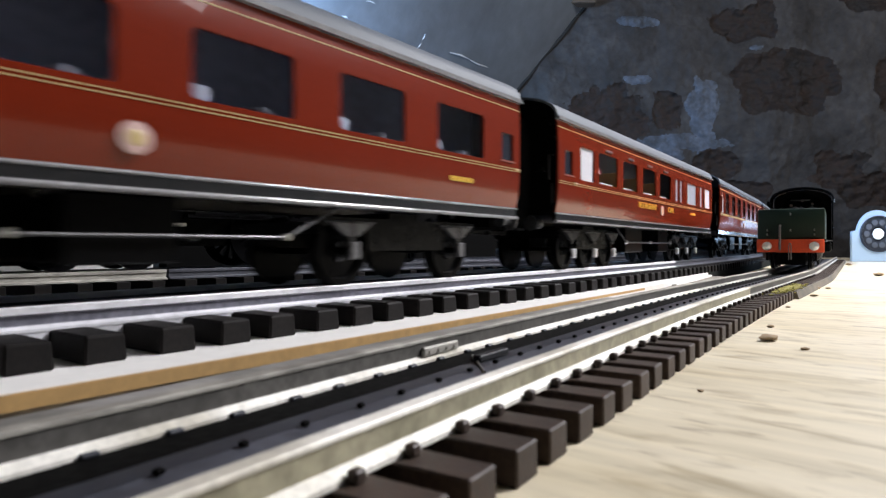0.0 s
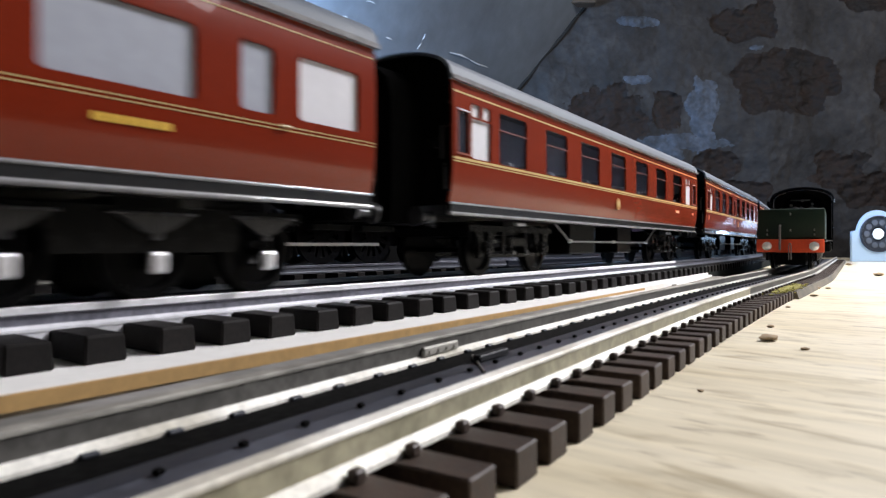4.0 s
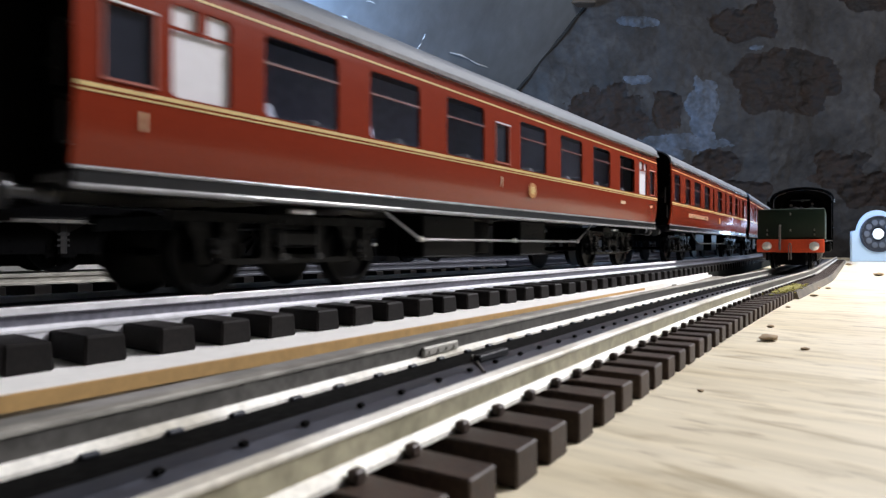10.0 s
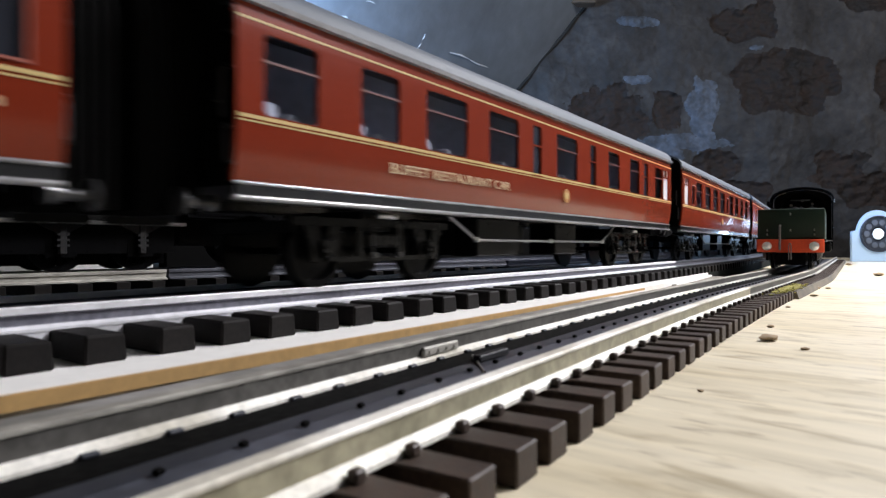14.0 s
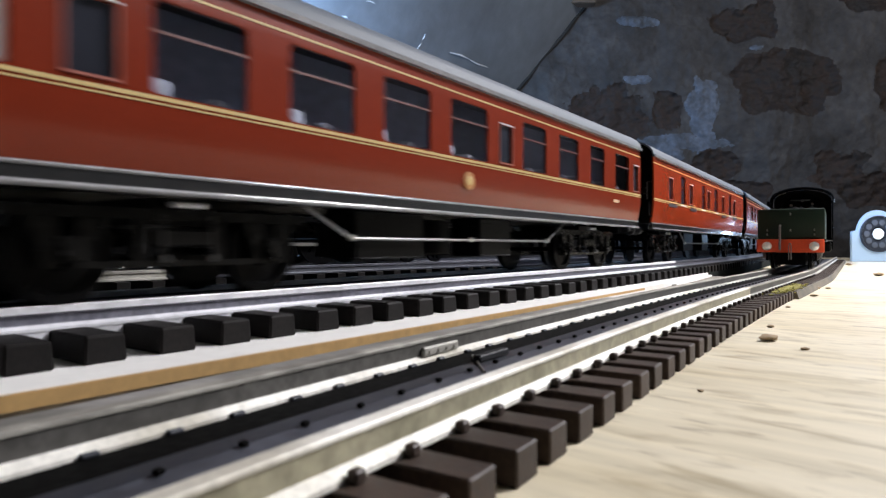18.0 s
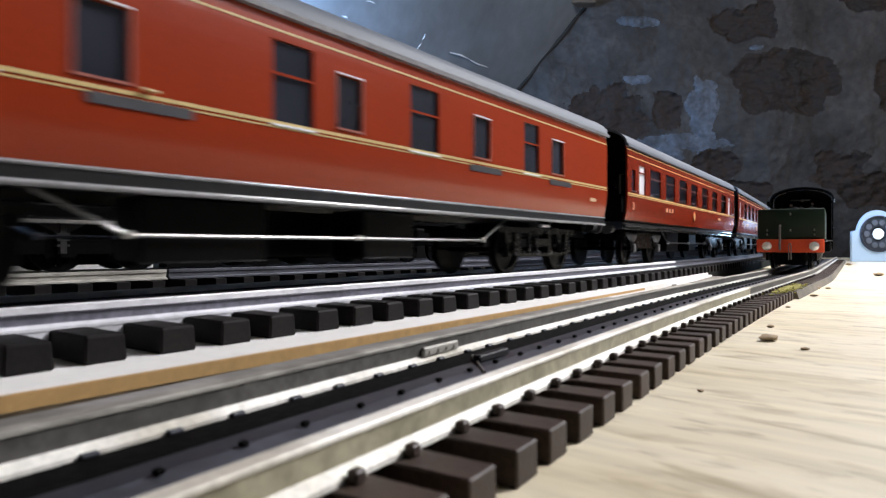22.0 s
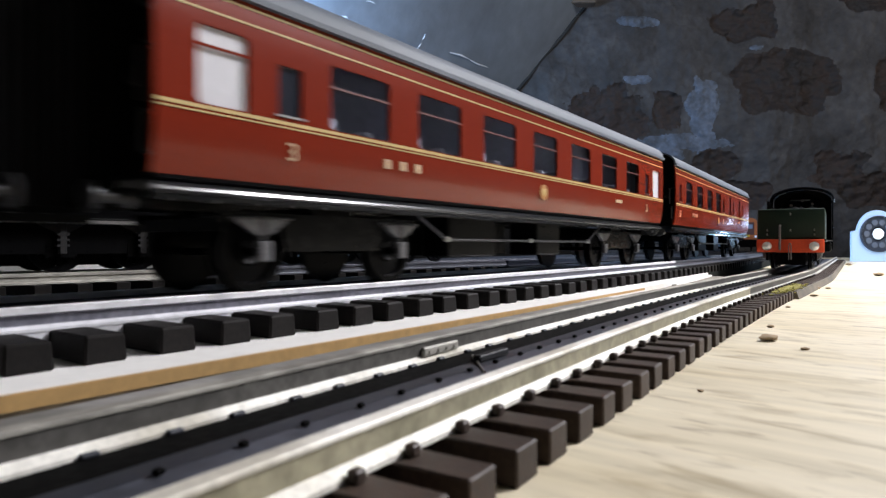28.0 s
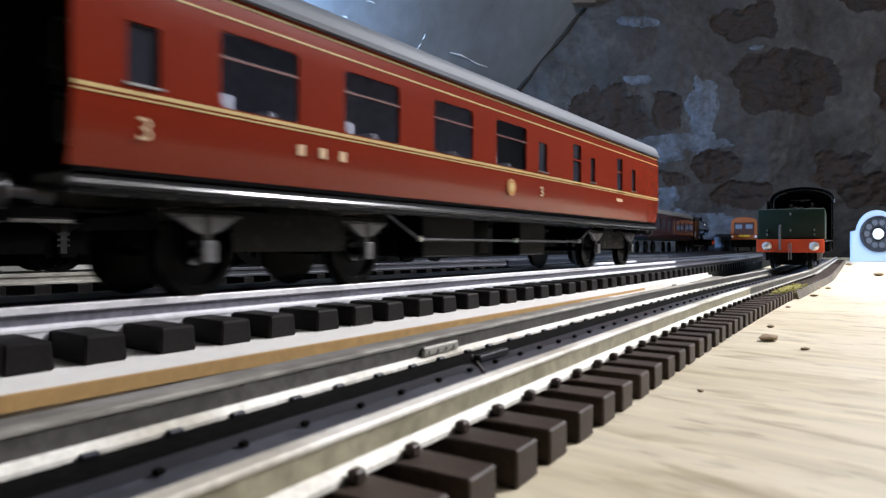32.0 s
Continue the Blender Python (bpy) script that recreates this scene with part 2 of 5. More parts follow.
def lettering(name, words, height, mat, parent, m, label="", width=None):
    cu = bpy.data.curves.new(name, "FONT")
    cu.body, cu.size, cu.extrude, cu.align_x, cu.align_y = words, height * 1.35, 0.00012, "CENTER", "CENTER"
    tmp = bpy.data.objects.new(name, cu)
    scene.collection.objects.link(tmp)
    dg = bpy.context.evaluated_depsgraph_get()
    me = bpy.data.meshes.new_from_object(tmp.evaluated_get(dg))
    bpy.data.objects.remove(tmp)
    if width:
        xs = [v.co.x for v in me.vertices]
        k = width / max(1e-6, max(xs) - min(xs))
        for v in me.vertices:
            v.co.x *= k
    me.materials.clear()
    me.materials.append(mat)
    ob = new(name, me)
    ob.parent = parent
    ob.matrix_basis = m
    return tagged(ob, label)


# ---- the plan: the running line and the near line ----
LEAN = radians(34.0)


def side_v(u):
    if u > 1.3:
        return side_v(1.3) + (u - 1.3) * (0.0460 - 2 * 0.0403 * 1.3)
    if u < -0.1:
        return side_v(-0.1) + (u + 0.1) * (0.0460 + 2 * 0.0403 * 0.1)
    return -0.1366 + 0.0460 * u - 0.0403 * u * u


HALF = 0.0305
RAIL_TOP = EYE - 0.0128


def line_point(u, off=0.0, z=0.0):
    """A point of the running line: u metres along, off metres to the right of its centre."""
    d = 1e-3
    v, dv = side_v(u) - HALF, (side_v(u + d) - side_v(u - d)) / (2 * d)
    n = math.hypot(1, dv)
    u2, v2 = u - dv / n * off, v + off / n
    return Vector((u2 * math.sin(LEAN) + v2 * math.cos(LEAN), u2 * math.cos(LEAN) - v2 * math.sin(LEAN), z))


def line_pose(u, z=0.0, base=None):
    a, b = line_point(u - 0.01), line_point(u + 0.01)
    return pose(*line_point(u, 0, z), 0, 0, math.degrees(math.atan2(b.y - a.y, b.x - a.x)))


NEAR_DIR = radians(32.3)
NEAR_FWD = Vector((math.sin(NEAR_DIR), math.cos(NEAR_DIR), 0))
NEAR_RIGHT = Vector((math.cos(NEAR_DIR), -math.sin(NEAR_DIR), 0))


BEND = ((-9.0, 0.0), (0.02, 0.0), (0.45, 0.065), (0.62, 0.065), (0.75, 0.02), (9.0, 0.0))


def near_bend(s):
    """How far the near line has swung to the right at s metres, and its slope there."""
    w = 0.0
    for (s0, a0), (s1, a1) in zip(BEND, BEND[1:]):
        if s <= s1:
            a = a0 + (a1 - a0) * (s - s0) / (s1 - s0)
            return w + (s - s0) * (a0 + a) / 2, a
        w += (s1 - s0) * (a0 + a1) / 2
    return w, 0.0


def near_point(s, off=0.0, z=0.0):
    w, dw = near_bend(s)
    return NEAR_FWD * (s - dw * off) + NEAR_RIGHT * (off - 0.0673 + w) + Vector((0, 0, z))


def near_pose(s, z=0.0, off=0.0):
    return pose(*near_point(s, off, z), 0, 0, 90 - math.degrees(NEAR_DIR + math.atan(near_bend(s)[1])))


# a third line behind the running line, in the yard
YARD_DIR = radians(40.0)
YARD_FWD = Vector((math.sin(YARD_DIR), math.cos(YARD_DIR), 0))
YARD_RIGHT = Vector((math.cos(YARD_DIR), -math.sin(YARD_DIR), 0))
YARD_START = Vector((-0.1553, 0.342, 0)) - YARD_RIGHT * 0.0165


def yard_point(s, off=0.0, z=0.0):
    return YARD_START + YARD_FWD * s + YARD_RIGHT * off + Vector((0, 0, z))


# ---- structure ----
END_Y = 1.78
bm = bmesh.new()
box(bm, -2.2, 2.3, -1.6, 1.38, -0.018, 0.0)
box(bm, -0.4, 0.62, 1.38, END_Y, -0.018, 0.0)
box(bm, -3.4, 0.2, -3.5, -1.6, -0.018, 0.0)
baseboard = part("baseboard", bm, PLY)
for v in baseboard.data.vertices:
    v.co = pose(0, 0, 0, 0, 0, 42) @ v.co
baseboard.rotation_euler = (0, 0, radians(-42))
tagged(baseboard, "pale bare plywood baseboard with long grain marks", "board", kind="structure")

# end wall of stone with the mouth through which the two lines run
wall_end = thing("wall_end", "rough grey lime-mortared rubble stone wall", "wall", kind="structure")
MOUTH = (line_point(2.06).x - 0.052, line_point(2.06).x + 0.060)


def face_depth(x, z, amp=0.015, scale=7.0):
    return noise.fractal(Vector((x * scale, 3.1, z * scale)), 1.0, 2.1, 5) * amp


S = END_Y / 1110
# places where the plaster has fallen from the stones: centre and half size in wall units, and how ragged
BARE = [((x0 + x1) / 2 * S - 784 * S, EYE + (436 - (y0 + y1) / 2) * S, (x1 - x0) / 2 * S, (y1 - y0) / 2 * S, r) for x0, x1, y0, y1, r in (
    (1298, 1480, 84, 208, 0.30), (1000, 1150, 155, 245, 0.75), (1148, 1206, 160, 232, 0.6), (1228, 1312, 264, 324, 0.40), (1265, 1366, 316, 368, 0.45),
    (1440, 1538, 262, 336, 0.40), (1250, 1374, 10, 72, 0.80), (1480, 1600, -40, 28, 0.5), (1484, 1600, 300, 372, 0.6), (1160, 1226, 296, 334, 0.6),
    (1545, 1640, 90, 200, 0.5), (1290, 1450, -170, -60, 0.5), (1100, 1230, -120, -20, 0.6))]
LIMED = [((x - 784) * S, EYE + (436 - y) * S, w * S, h * S, r) for x, y, w, h, r in (
    (1125, 42, 42, 7, 0.9), (1126, 142, 26, 9, 0.9), (1246, 208, 26, 56, 1.0), (1205, 253, 84, 13, 0.8), (1190, 276, 46, 12, 0.9), (1180, 345, 30, 16, 0.9),
    (1215, 398, 62, 24, 0.7), (1284, 404, 46, 18, 0.7), (1334, 86, 14, 6, 0.8), (1030, 236, 40, 10, 0.9), (1262, 150, 16, 10, 0.9), (1170, 380, 30, 30, 0.8))]


def patch_value(x, z, patch):
    cx, cz, w, h, r = patch
    dx, dz = abs(x - cx) / w, abs(z - cz) / h
    if dx > 1.9 or dz > 1.9:
        return -1.0
    return 0.94 - (dx ** 2.6 + dz ** 2.6) ** (1 / 2.6) + 0.75 * r * noise.fractal(Vector((x * 13 + cx * 9, 1.7, z * 13)), 0.85, 2.1, 6)


def wall_grid(x0, x1, z0, z1, nx, nz, detailed):
    """A stretch of the wall's face: plaster, and where it is detailed the bare stones and the lime as pieces of their own."""
    spots, kinds = [], []
    for k in range(nz + 1):
        for i in range(nx + 1):
            x, z = x0 + (x1 - x0) * i / nx, z0 + (z1 - z0) * k / nz
            d, kind = face_depth(x, z), -1
            if detailed:
                d += 0.0022 * noise.fractal(Vector((x * 45, 8.0, z * 45)), 0.8, 2.1, 4)
                bare = [patch_value(x, z, p) for p in BARE]
                best = max(bare)
                if best > 0:
                    kind = bare.index(best)
                    d += 0.0060 * min(1, best * 5) + 0.0060 * noise.fractal(Vector((x * 30, kind * 3.0, z * 52)), 0.9, 2.1, 5)
                else:
                    lime = max(patch_value(x, z, p) for p in LIMED)
                    if lime > 0:
                        kind = len(BARE)
                        d -= 0.0030 * min(1, lime * 4) + 0.0025 * noise.fractal(Vector((x * 60, 4.0, z * 90)), 0.8, 2.1, 4)
            spots.append((x, END_Y + d, z))
            kinds.append(kind)
    quads = collections.defaultdict(list)
    for k in range(nz):
        for i in range(nx):
            q = (k * (nx + 1) + i, k * (nx + 1) + i + 1, (k + 1) * (nx + 1) + i + 1, (k + 1) * (nx + 1) + i)
            near = [kinds[j] for j in q]
            quads[max(set(near), key=near.count)].append(q)
    for kind, faces in sorted(quads.items()):
        name, mat = ("wall_face", MORTAR) if kind < 0 else ("stone", STONE) if kind < len(BARE) else ("lime_smear", LIME)
        index = {j: n for n, j in enumerate(sorted({j for q in faces for j in q}))}
        me = bpy.data.meshes.new(name)
        me.from_pydata([spots[j] for j in index], [], [[index[j] for j in q] for q in faces])
        me.materials.append(mat)
        me.polygons.foreach_set("use_smooth", [True] * len(faces))
        ob = new(name, me)
        ob.parent = wall_end
        tagged(ob, "pale lime smear tinted with the bluish light on it" if name == "lime_smear" else "", kind="stuff" if name == "lime_smear" else "")


for x0, x1, z0, z1, nx, nz, fine in ((-0.6, 0.20, -0.3, 1.9, 80, 200, False), (0.20, 1.34, 0.16, 0.80, 380, 220, True), (0.20, 1.34, 0.80, 1.9, 110, 100, False),
                                     (0.20, MOUTH[0], -0.3, 0.16, 200, 110, True), (MOUTH[1], 1.34, -0.3, 0.16, 60, 110, True), (1.34, 2.4, -0.3, 1.9, 100, 200, False)):
    wall_grid(x0, x1, z0, z1, nx, nz, fine)
for x0, x1, z0, z1 in ((-0.6, MOUTH[0], -0.3, 1.9), (MOUTH[1], 2.4, -0.3, 1.9), (MOUTH[0], MOUTH[1], 0.16, 1.9)):
    bm = bmesh.new()
    box(bm, x0, x1, END_Y + 0.04, END_Y + 0.25, z0, z1)
    part("wall_core", bm, MORTAR, wall_end)

# space behind the wall into which the lines run on
bm = bmesh.new()
box(bm, 0.4, 3.4, END_Y, 5.2, -0.018, 0.0)
tagged(part("baseboard_beyond", bm, PLY), "plain plywood board beyond the wall", "board", kind="structure")
bm = bmesh.new()
box(bm, 0.35, 0.4, END_Y + 0.25, 5.2, 0.0, 0.6)
box(bm, 3.4, 3.45, END_Y + 0.25, 5.2, 0.0, 0.6)
box(bm, 0.35, 3.45, 5.2, 5.25, 0.0, 0.6)
box(bm, 0.35, 3.45, END_Y + 0.25, 5.25, 0.6, 0.65)
tagged(part("wall_beyond", bm, ROOM_WALL), "plain dim wall beyond the tunnel mouth", "wall", kind="structure")

# sloping plastered ceiling, from the board up to the flat ceiling
G = Vector((math.sin(radians(38)), math.cos(radians(38)), 0))
FOOT = Vector((-0.177, END_Y, 0))
UPS = Vector((0.2165, 0, 0.265))
bm = bmesh.new()
na, nb = 120, 70
grid = []
for i in range(na + 1):
    row = []
    for k in range(nb + 1):
        s, h = 0.12 - 6.9 * i / na, 1.9 / 0.265 * k / nb
        p = FOOT + G * s + UPS * h
        d = noise.fractal(Vector((s * 2.5, h * 0.9, 0.7)), 1.0, 2.0, 4) * 0.006
        row.append(bm.verts.new(p + Vector((0.6, -0.47, -0.4)) * d))
    grid.append(row)
for i in range(na):
    for k in range(nb):
        bm.faces.new((grid[i][k], grid[i + 1][k], grid[i + 1][k + 1], grid[i][k + 1]))
tagged(part("ceiling_slope", bm, PLASTER, smooth=True), "sloping grey plastered ceiling with scuffs and cracks", "ceiling", kind="structure")
bm = bmesh.new()
box(bm, -3.5, 2.5, -3.6, END_Y + 0.1, 1.9, 1.95)
tagged(part("ceiling", bm, ROOM_WALL), "plain dim ceiling", "ceiling", kind="structure")
bm = bmesh.new()
box(bm, 2.4, 2.45, -3.6, END_Y + 0.1, -0.8, 1.95)
tagged(part("wall_east", bm, ROOM_WALL), "plain dim wall", "wall", kind="structure")
bm = bmesh.new()
box(bm, -4.6, 2.45, -3.65, -3.6, -0.8, 1.95)
tagged(part("wall_back", bm, ROOM_WALL), "plain dim wall behind the layout", "wall", kind="structure")
bm = bmesh.new()
box(bm, -4.6, 2.45, -3.65, END_Y, -0.85, -0.8)
tagged(part("floor", bm, ROOM_WALL), "plain dim floor under the layout", "floor", kind="structure")

# raised dark yard ground on the far side of the running line
bm = bmesh.new()
N = 60
lower = [line_point(-0.9 + 2.86 * i / N, -0.040, 0.0) for i in range(N + 1)]
top = [p + Vector((0, 0, 0.0086)) for p in lower]
vs = [bm.verts.new(p) for p in top]
far = [bm.verts.new(p + Vector((-1.5, 0.0, 0))) for p in top]
low = [bm.verts.new(p) for p in lower]
for i in range(N):
    bm.faces.new((vs[i], vs[i + 1], far[i + 1], far[i]))
    bm.faces.new((low[i], low[i + 1], vs[i + 1], vs[i]))
tagged(part("yard_ground", bm, YARD), "dark scattered yard ground beside the running line", "ground", kind="structure")


# unseen black board, added to hide the lit slope foot behind the yard
bm = bmesh.new()
t = bmesh.new()
bevelled_box(t, 0.07, 0.75, 0.118, 0.130, 0.0, 0.072, 0.001, 1)
merge(bm, t, pose(*yard_point(0, 0, 0), 0, 0, 90 - math.degrees(YARD_DIR)))
tagged(part("yard_fascia", bm, MATT_BLACK), "added black board that keeps the lit slope out of sight", "board", kind="structure")


# ---- track ----
def strip(bm, point, s0, s1, n, profile):
    """Sweeps an (off, z) profile along a line."""
    sweep(bm, [[point(s0 + (s1 - s0) * i / n, o, z) for o, z in profile] for i in range(n + 1)])


def rail_profile(off, z, h, head, foot):
    w = head / 2
    return [(off - foot / 2, z), (off + foot / 2, z), (off + foot / 2, z + h * 0.12), (off + w * 0.42, z + h * 0.24), (off + w * 0.42, z + h * 0.62),
            (off + w, z + h * 0.70), (off + w, z + h * 0.965), (off + w * 0.88, z + h), (off - w * 0.88, z + h), (off - w, z + h * 0.965),
            (off - w, z + h * 0.70), (off - w * 0.42, z + h * 0.62), (off - w * 0.42, z + h * 0.24), (off - foot / 2, z + h * 0.12)]


def flat_rail_profile(off, z, h, head, foot):
    """A rail whose web stands almost flush under a thin head, on a broad sloping foot."""
    w, k = head / 2, foot / 2
    return [(off - k, z), (off + k, z), (off + k, z + h * 0.13), (off + w * 0.80, z + h * 0.30), (off + w * 0.80, z + h * 0.84),
            (off + w, z + h * 0.87), (off + w, z + h * 0.96), (off + w * 0.80, z + h), (off - w * 0.80, z + h), (off - w, z + h * 0.96),
            (off - w, z + h * 0.87), (off - w * 0.80, z + h * 0.84), (off - w * 0.80, z + h * 0.30), (off - k, z + h * 0.13)]


def tie_mesh(name, length, width, height, mat):
    bm = bmesh.new()
    bevelled_box(bm, -width / 2, width / 2, -length / 2, length / 2, 0, height, 0.00028, 1)
    return mesh_of(name, bm, mat)


BOARD = EYE - 0.0238
running = thing("running_track", "raised model track with black sleepers and bright rails", "track", kind="structure")
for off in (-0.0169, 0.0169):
    # beyond u 0.56 the falling light is painted by the darker steel
    for u0, u1, n, mat in ((-3.9, 0.560, 90, RUN_STEEL), (0.5605, 4.6, 80, SHADED_STEEL)):
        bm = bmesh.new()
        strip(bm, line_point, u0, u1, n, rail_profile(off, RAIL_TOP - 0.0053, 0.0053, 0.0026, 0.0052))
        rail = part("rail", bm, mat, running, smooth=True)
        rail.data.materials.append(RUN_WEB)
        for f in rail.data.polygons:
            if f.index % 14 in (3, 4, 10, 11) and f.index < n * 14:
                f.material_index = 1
for off in (-0.0169, 0.0169):
    bm = bmesh.new()
    strip(bm, line_point, -3.9, 0.560, 90, [(off - 0.0022, BOARD + 0.0020), (off + 0.0022, BOARD + 0.0020), (off + 0.0024, RAIL_TOP - 0.00535), (off - 0.0024, RAIL_TOP - 0.00535)])
    part("rail_base", bm, RUN_STEEL, running, "bright rail base between the sleepers")
bm = bmesh.new()
bevelled_box(bm, -0.0044, 0.0044, -0.036, 0.036, 0, 0.0058, 0.0005, 1)
for v in bm.verts:
    # drawn in towards the top
    v.co.x *= 1 - 16 * v.co.z
    v.co.y *= 1 - 1.5 * v.co.z
tie = mesh_of("sleeper", bm, TIE_BLACK)
for i in range(112):
    u = 0.0545 + 0.01506 * (i - 20)
    piece("sleeper", tie, running, line_pose(u + 0.0006 * math.sin(i * 2.3), BOARD))
bm = bmesh.new()
for i in range(215):
    for u in ((-0.2478 - 0.01506 * (i + 1)), 1.4390 + 0.01506 * i):
        t = bmesh.new()
        box(t, -0.005, 0.005, -0.036, 0.036, 0, 0.0057)
        merge(bm, t, line_pose(u, BOARD))
part("far_sleepers", bm, TIE_BLACK, running, kind="stuff")

bm = bmesh.new()
secs = []
for i in range(91):
    u = -3.9 + 4.5 * i / 90
    o = 0.0500 - 0.0135 * min(1, max(0, (u - 0.37) / 0.23))
    secs.append([line_point(u, q, z) for q, z in ((-0.040, BOARD - 0.003), (o, BOARD - 0.003), (o, BOARD), (-0.040, BOARD))])
sweep(bm, secs)
tagged(part("track_underlay", bm, WHITE_BOARD), "white painted strip of board under the raised track", "board", kind="structure")
bm = bmesh.new()
strip(bm, line_point, -3.9, 0.60, 90, [(-0.040, 0.0), (0.0485, 0.0), (0.0485, BOARD - 0.0031), (-0.040, BOARD - 0.0031)])
tagged(part("underlay_support", bm, GREY_BOARD), "grey supporting strip under the track underlay", "board", kind="structure")
bm = bmesh.new()
secs = []
for i in range(91):
    u = -3.9 + 4.17 * i / 90
    d = 0.0029 - 0.0014 * min(1, max(0, (u - 0.17) / 0.10))
    secs.append([line_point(u, q, z) for q, z in ((0.0501, BOARD - d), (0.0512, BOARD - d), (0.0512, BOARD - 0.0002), (0.0501, BOARD - 0.0002))])
sweep(bm, secs)
edge = part("underlay_edge", bm, MDF)
tagged(edge, "raw brown fibreboard edge of the track underlay", "board edge", kind="structure")
bm = bmesh.new()
strip(bm, line_point, 0.271, 0.362, 20, [(0.0501, BOARD - 0.0012), (0.0511, BOARD - 0.0012), (0.0511, BOARD - 0.0002), (0.0501, BOARD - 0.0002)])
part("thin_edge", bm, MDF, edge)
bm = bmesh.new()
strip(bm, line_point, 0.271, 0.362, 20, [(0.0501, BOARD - 0.0034), (0.0530, BOARD - 0.0034), (0.0530, BOARD - 0.0013), (0.0501, BOARD - 0.0013)])
part("white_edge", bm, WHITE_BOARD, edge)
bm = bmesh.new()
strip(bm, line_point, 0.364, 0.436, 10, [(0.0420, BOARD - 0.0060), (0.0525, BOARD - 0.0060), (0.0525, BOARD - 0.0031), (0.0420, BOARD - 0.0031)])
part("wood_shim", bm, MDF, edge, "brown wooden packing piece")
bm = bmesh.new()
secs = []
for i in range(11):
    u = 0.438 + 0.162 * i / 10
    o = 0.0501 - 0.0135 * min(1, max(0, (u - 0.37) / 0.23))
    secs.append([line_point(u, q, z) for q, z in ((o, BOARD - 0.0042), (o + 0.003, BOARD - 0.0042), (o + 0.003, BOARD - 0.0018), (o, BOARD - 0.0018))])
sweep(bm, secs)
part("white_edge", bm, WHITE_BOARD, edge)
bm = bmesh.new()
strip(bm, line_point, 0.606, 4.8, 60, [(-0.040, 0.0002), (0.036, 0.0002), (0.036, BOARD), (-0.040, BOARD)])
tagged(part("dark_underlay", bm, YARD), "dark strip of board under the far track", "board", kind="structure")

TIE_H, RAIL_H = 0.0052, 0.0054
near_track = thing("near_track", "model track with brown sleepers, steel rails and dark centre strip", "track", kind="structure")
# far lengths of both rails are painted in duller greys for the dimmer light
for off, s0, s1, n, foot_mat, head_mat, web_mat in ((-0.01685, -1.2, 0.400, 54, STEEL, OLD_HEAD, SHADED_WEB), (0.01685, -1.2, 0.370, 54, STEEL, STEEL, TARNISH),
                                                    (-0.01685, 0.4004, 1.52, 40, OLD_HEAD, OLD_HEAD, SHADED_WEB), (0.01685, 0.3704, 1.52, 40, OLD_HEAD, OLD_HEAD, SHADED_WEB)):
    bm = bmesh.new()
    strip(bm, near_point, s0, s1, n, flat_rail_profile(off, TIE_H, RAIL_H, 0.0029, 0.0056))
    rail = part("rail", bm, foot_mat, near_track, smooth=True)
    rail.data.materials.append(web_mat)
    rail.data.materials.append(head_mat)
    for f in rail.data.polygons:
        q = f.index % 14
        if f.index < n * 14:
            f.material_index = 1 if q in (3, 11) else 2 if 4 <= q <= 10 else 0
# gradient from shade to light across the bed, put in as three tones
for o0, o1, up, mat, name, label in ((-0.0138, -0.0052, 0.0003, MATT_BLACK, "side_strip", "strip beside the far rail, its shade put in as black"),
                                     (-0.0051, 0.0002, 0.0006, WEB, "centre_strip", "dark blue-grey plastic strip between the rails"),
                                     (0.0003, 0.0136, 0.0009, PALE_WEB, "spiked_strip", "dull grey-blue strip set with black studs")):
    bm = bmesh.new()
    strip(bm, near_point, -1.2, 1.52, 60, [(o0, TIE_H - 0.0012), (o1, TIE_H - 0.0012), (o1, TIE_H + 0.0002 + up), (o0, TIE_H - 0.0001 + up)])
    part(name, bm, mat, near_track, label)
bm = bmesh.new()
bevelled_box(bm, -0.007, 0.007, -0.0011, 0.0011, 0.0, 0.0016, 0.0003, 1)
clip = part("joint_clip", bm, DARK_RAIL, near_track, "small black joint clip")
clip.matrix_basis = near_pose(0.131, TIE_H + 0.0008, -0.003)
bm = bmesh.new()
rod(bm, near_point(0.1306, -0.0078, TIE_H + 0.0010), near_point(0.1147, 0.0044, TIE_H + 0.0010), 0.00028, sides=8)
part("wire_pin", bm, GREY_WIRE, near_track, "fine grey wire across the strip")
bm = bmesh.new()
strip(bm, near_point, -1.2, 0.30, 40, [(-0.0350, 0.0052), (-0.0195, 0.0052), (-0.0195, 0.0074), (-0.0350, 0.0074)])
part("outer_strip", bm, GREY_STRIP, near_track, "grey streaked strip outside the far rail")
for s0, off in ((0.1275, -0.01510), (0.0, -0.01510)):
    bm = bmesh.new()
    bevelled_box(bm, -0.0075, 0.0075, -0.0006, 0.0006, 0.0, 0.0022, 0.0003, 1)
    for k in range(4):
        rod(bm, (-0.0054 + 0.0036 * k, -0.0006, 0.0011), (-0.0054 + 0.0036 * k, -0.0010, 0.0011), 0.0004, sides=8)
    plate = part("fishplate", bm, OLD_HEAD, near_track, "small steel rail joiner")
    plate.matrix_basis = near_pose(s0, TIE_H + 0.0014, off)
tie = tie_mesh("sleeper", 0.0620, 0.0066, TIE_H, TIE_BROWN)
for i in range(98):
    piece("sleeper", tie, near_track, near_pose(0.0787 + 0.01175 * (i - 9) + 0.0004 * math.sin(i * 3.7)))
bm = bmesh.new()
bevelled_box(bm, -0.0010, 0.0010, -0.0008, 0.0008, 0, 0.0017, 0.0003, 1)
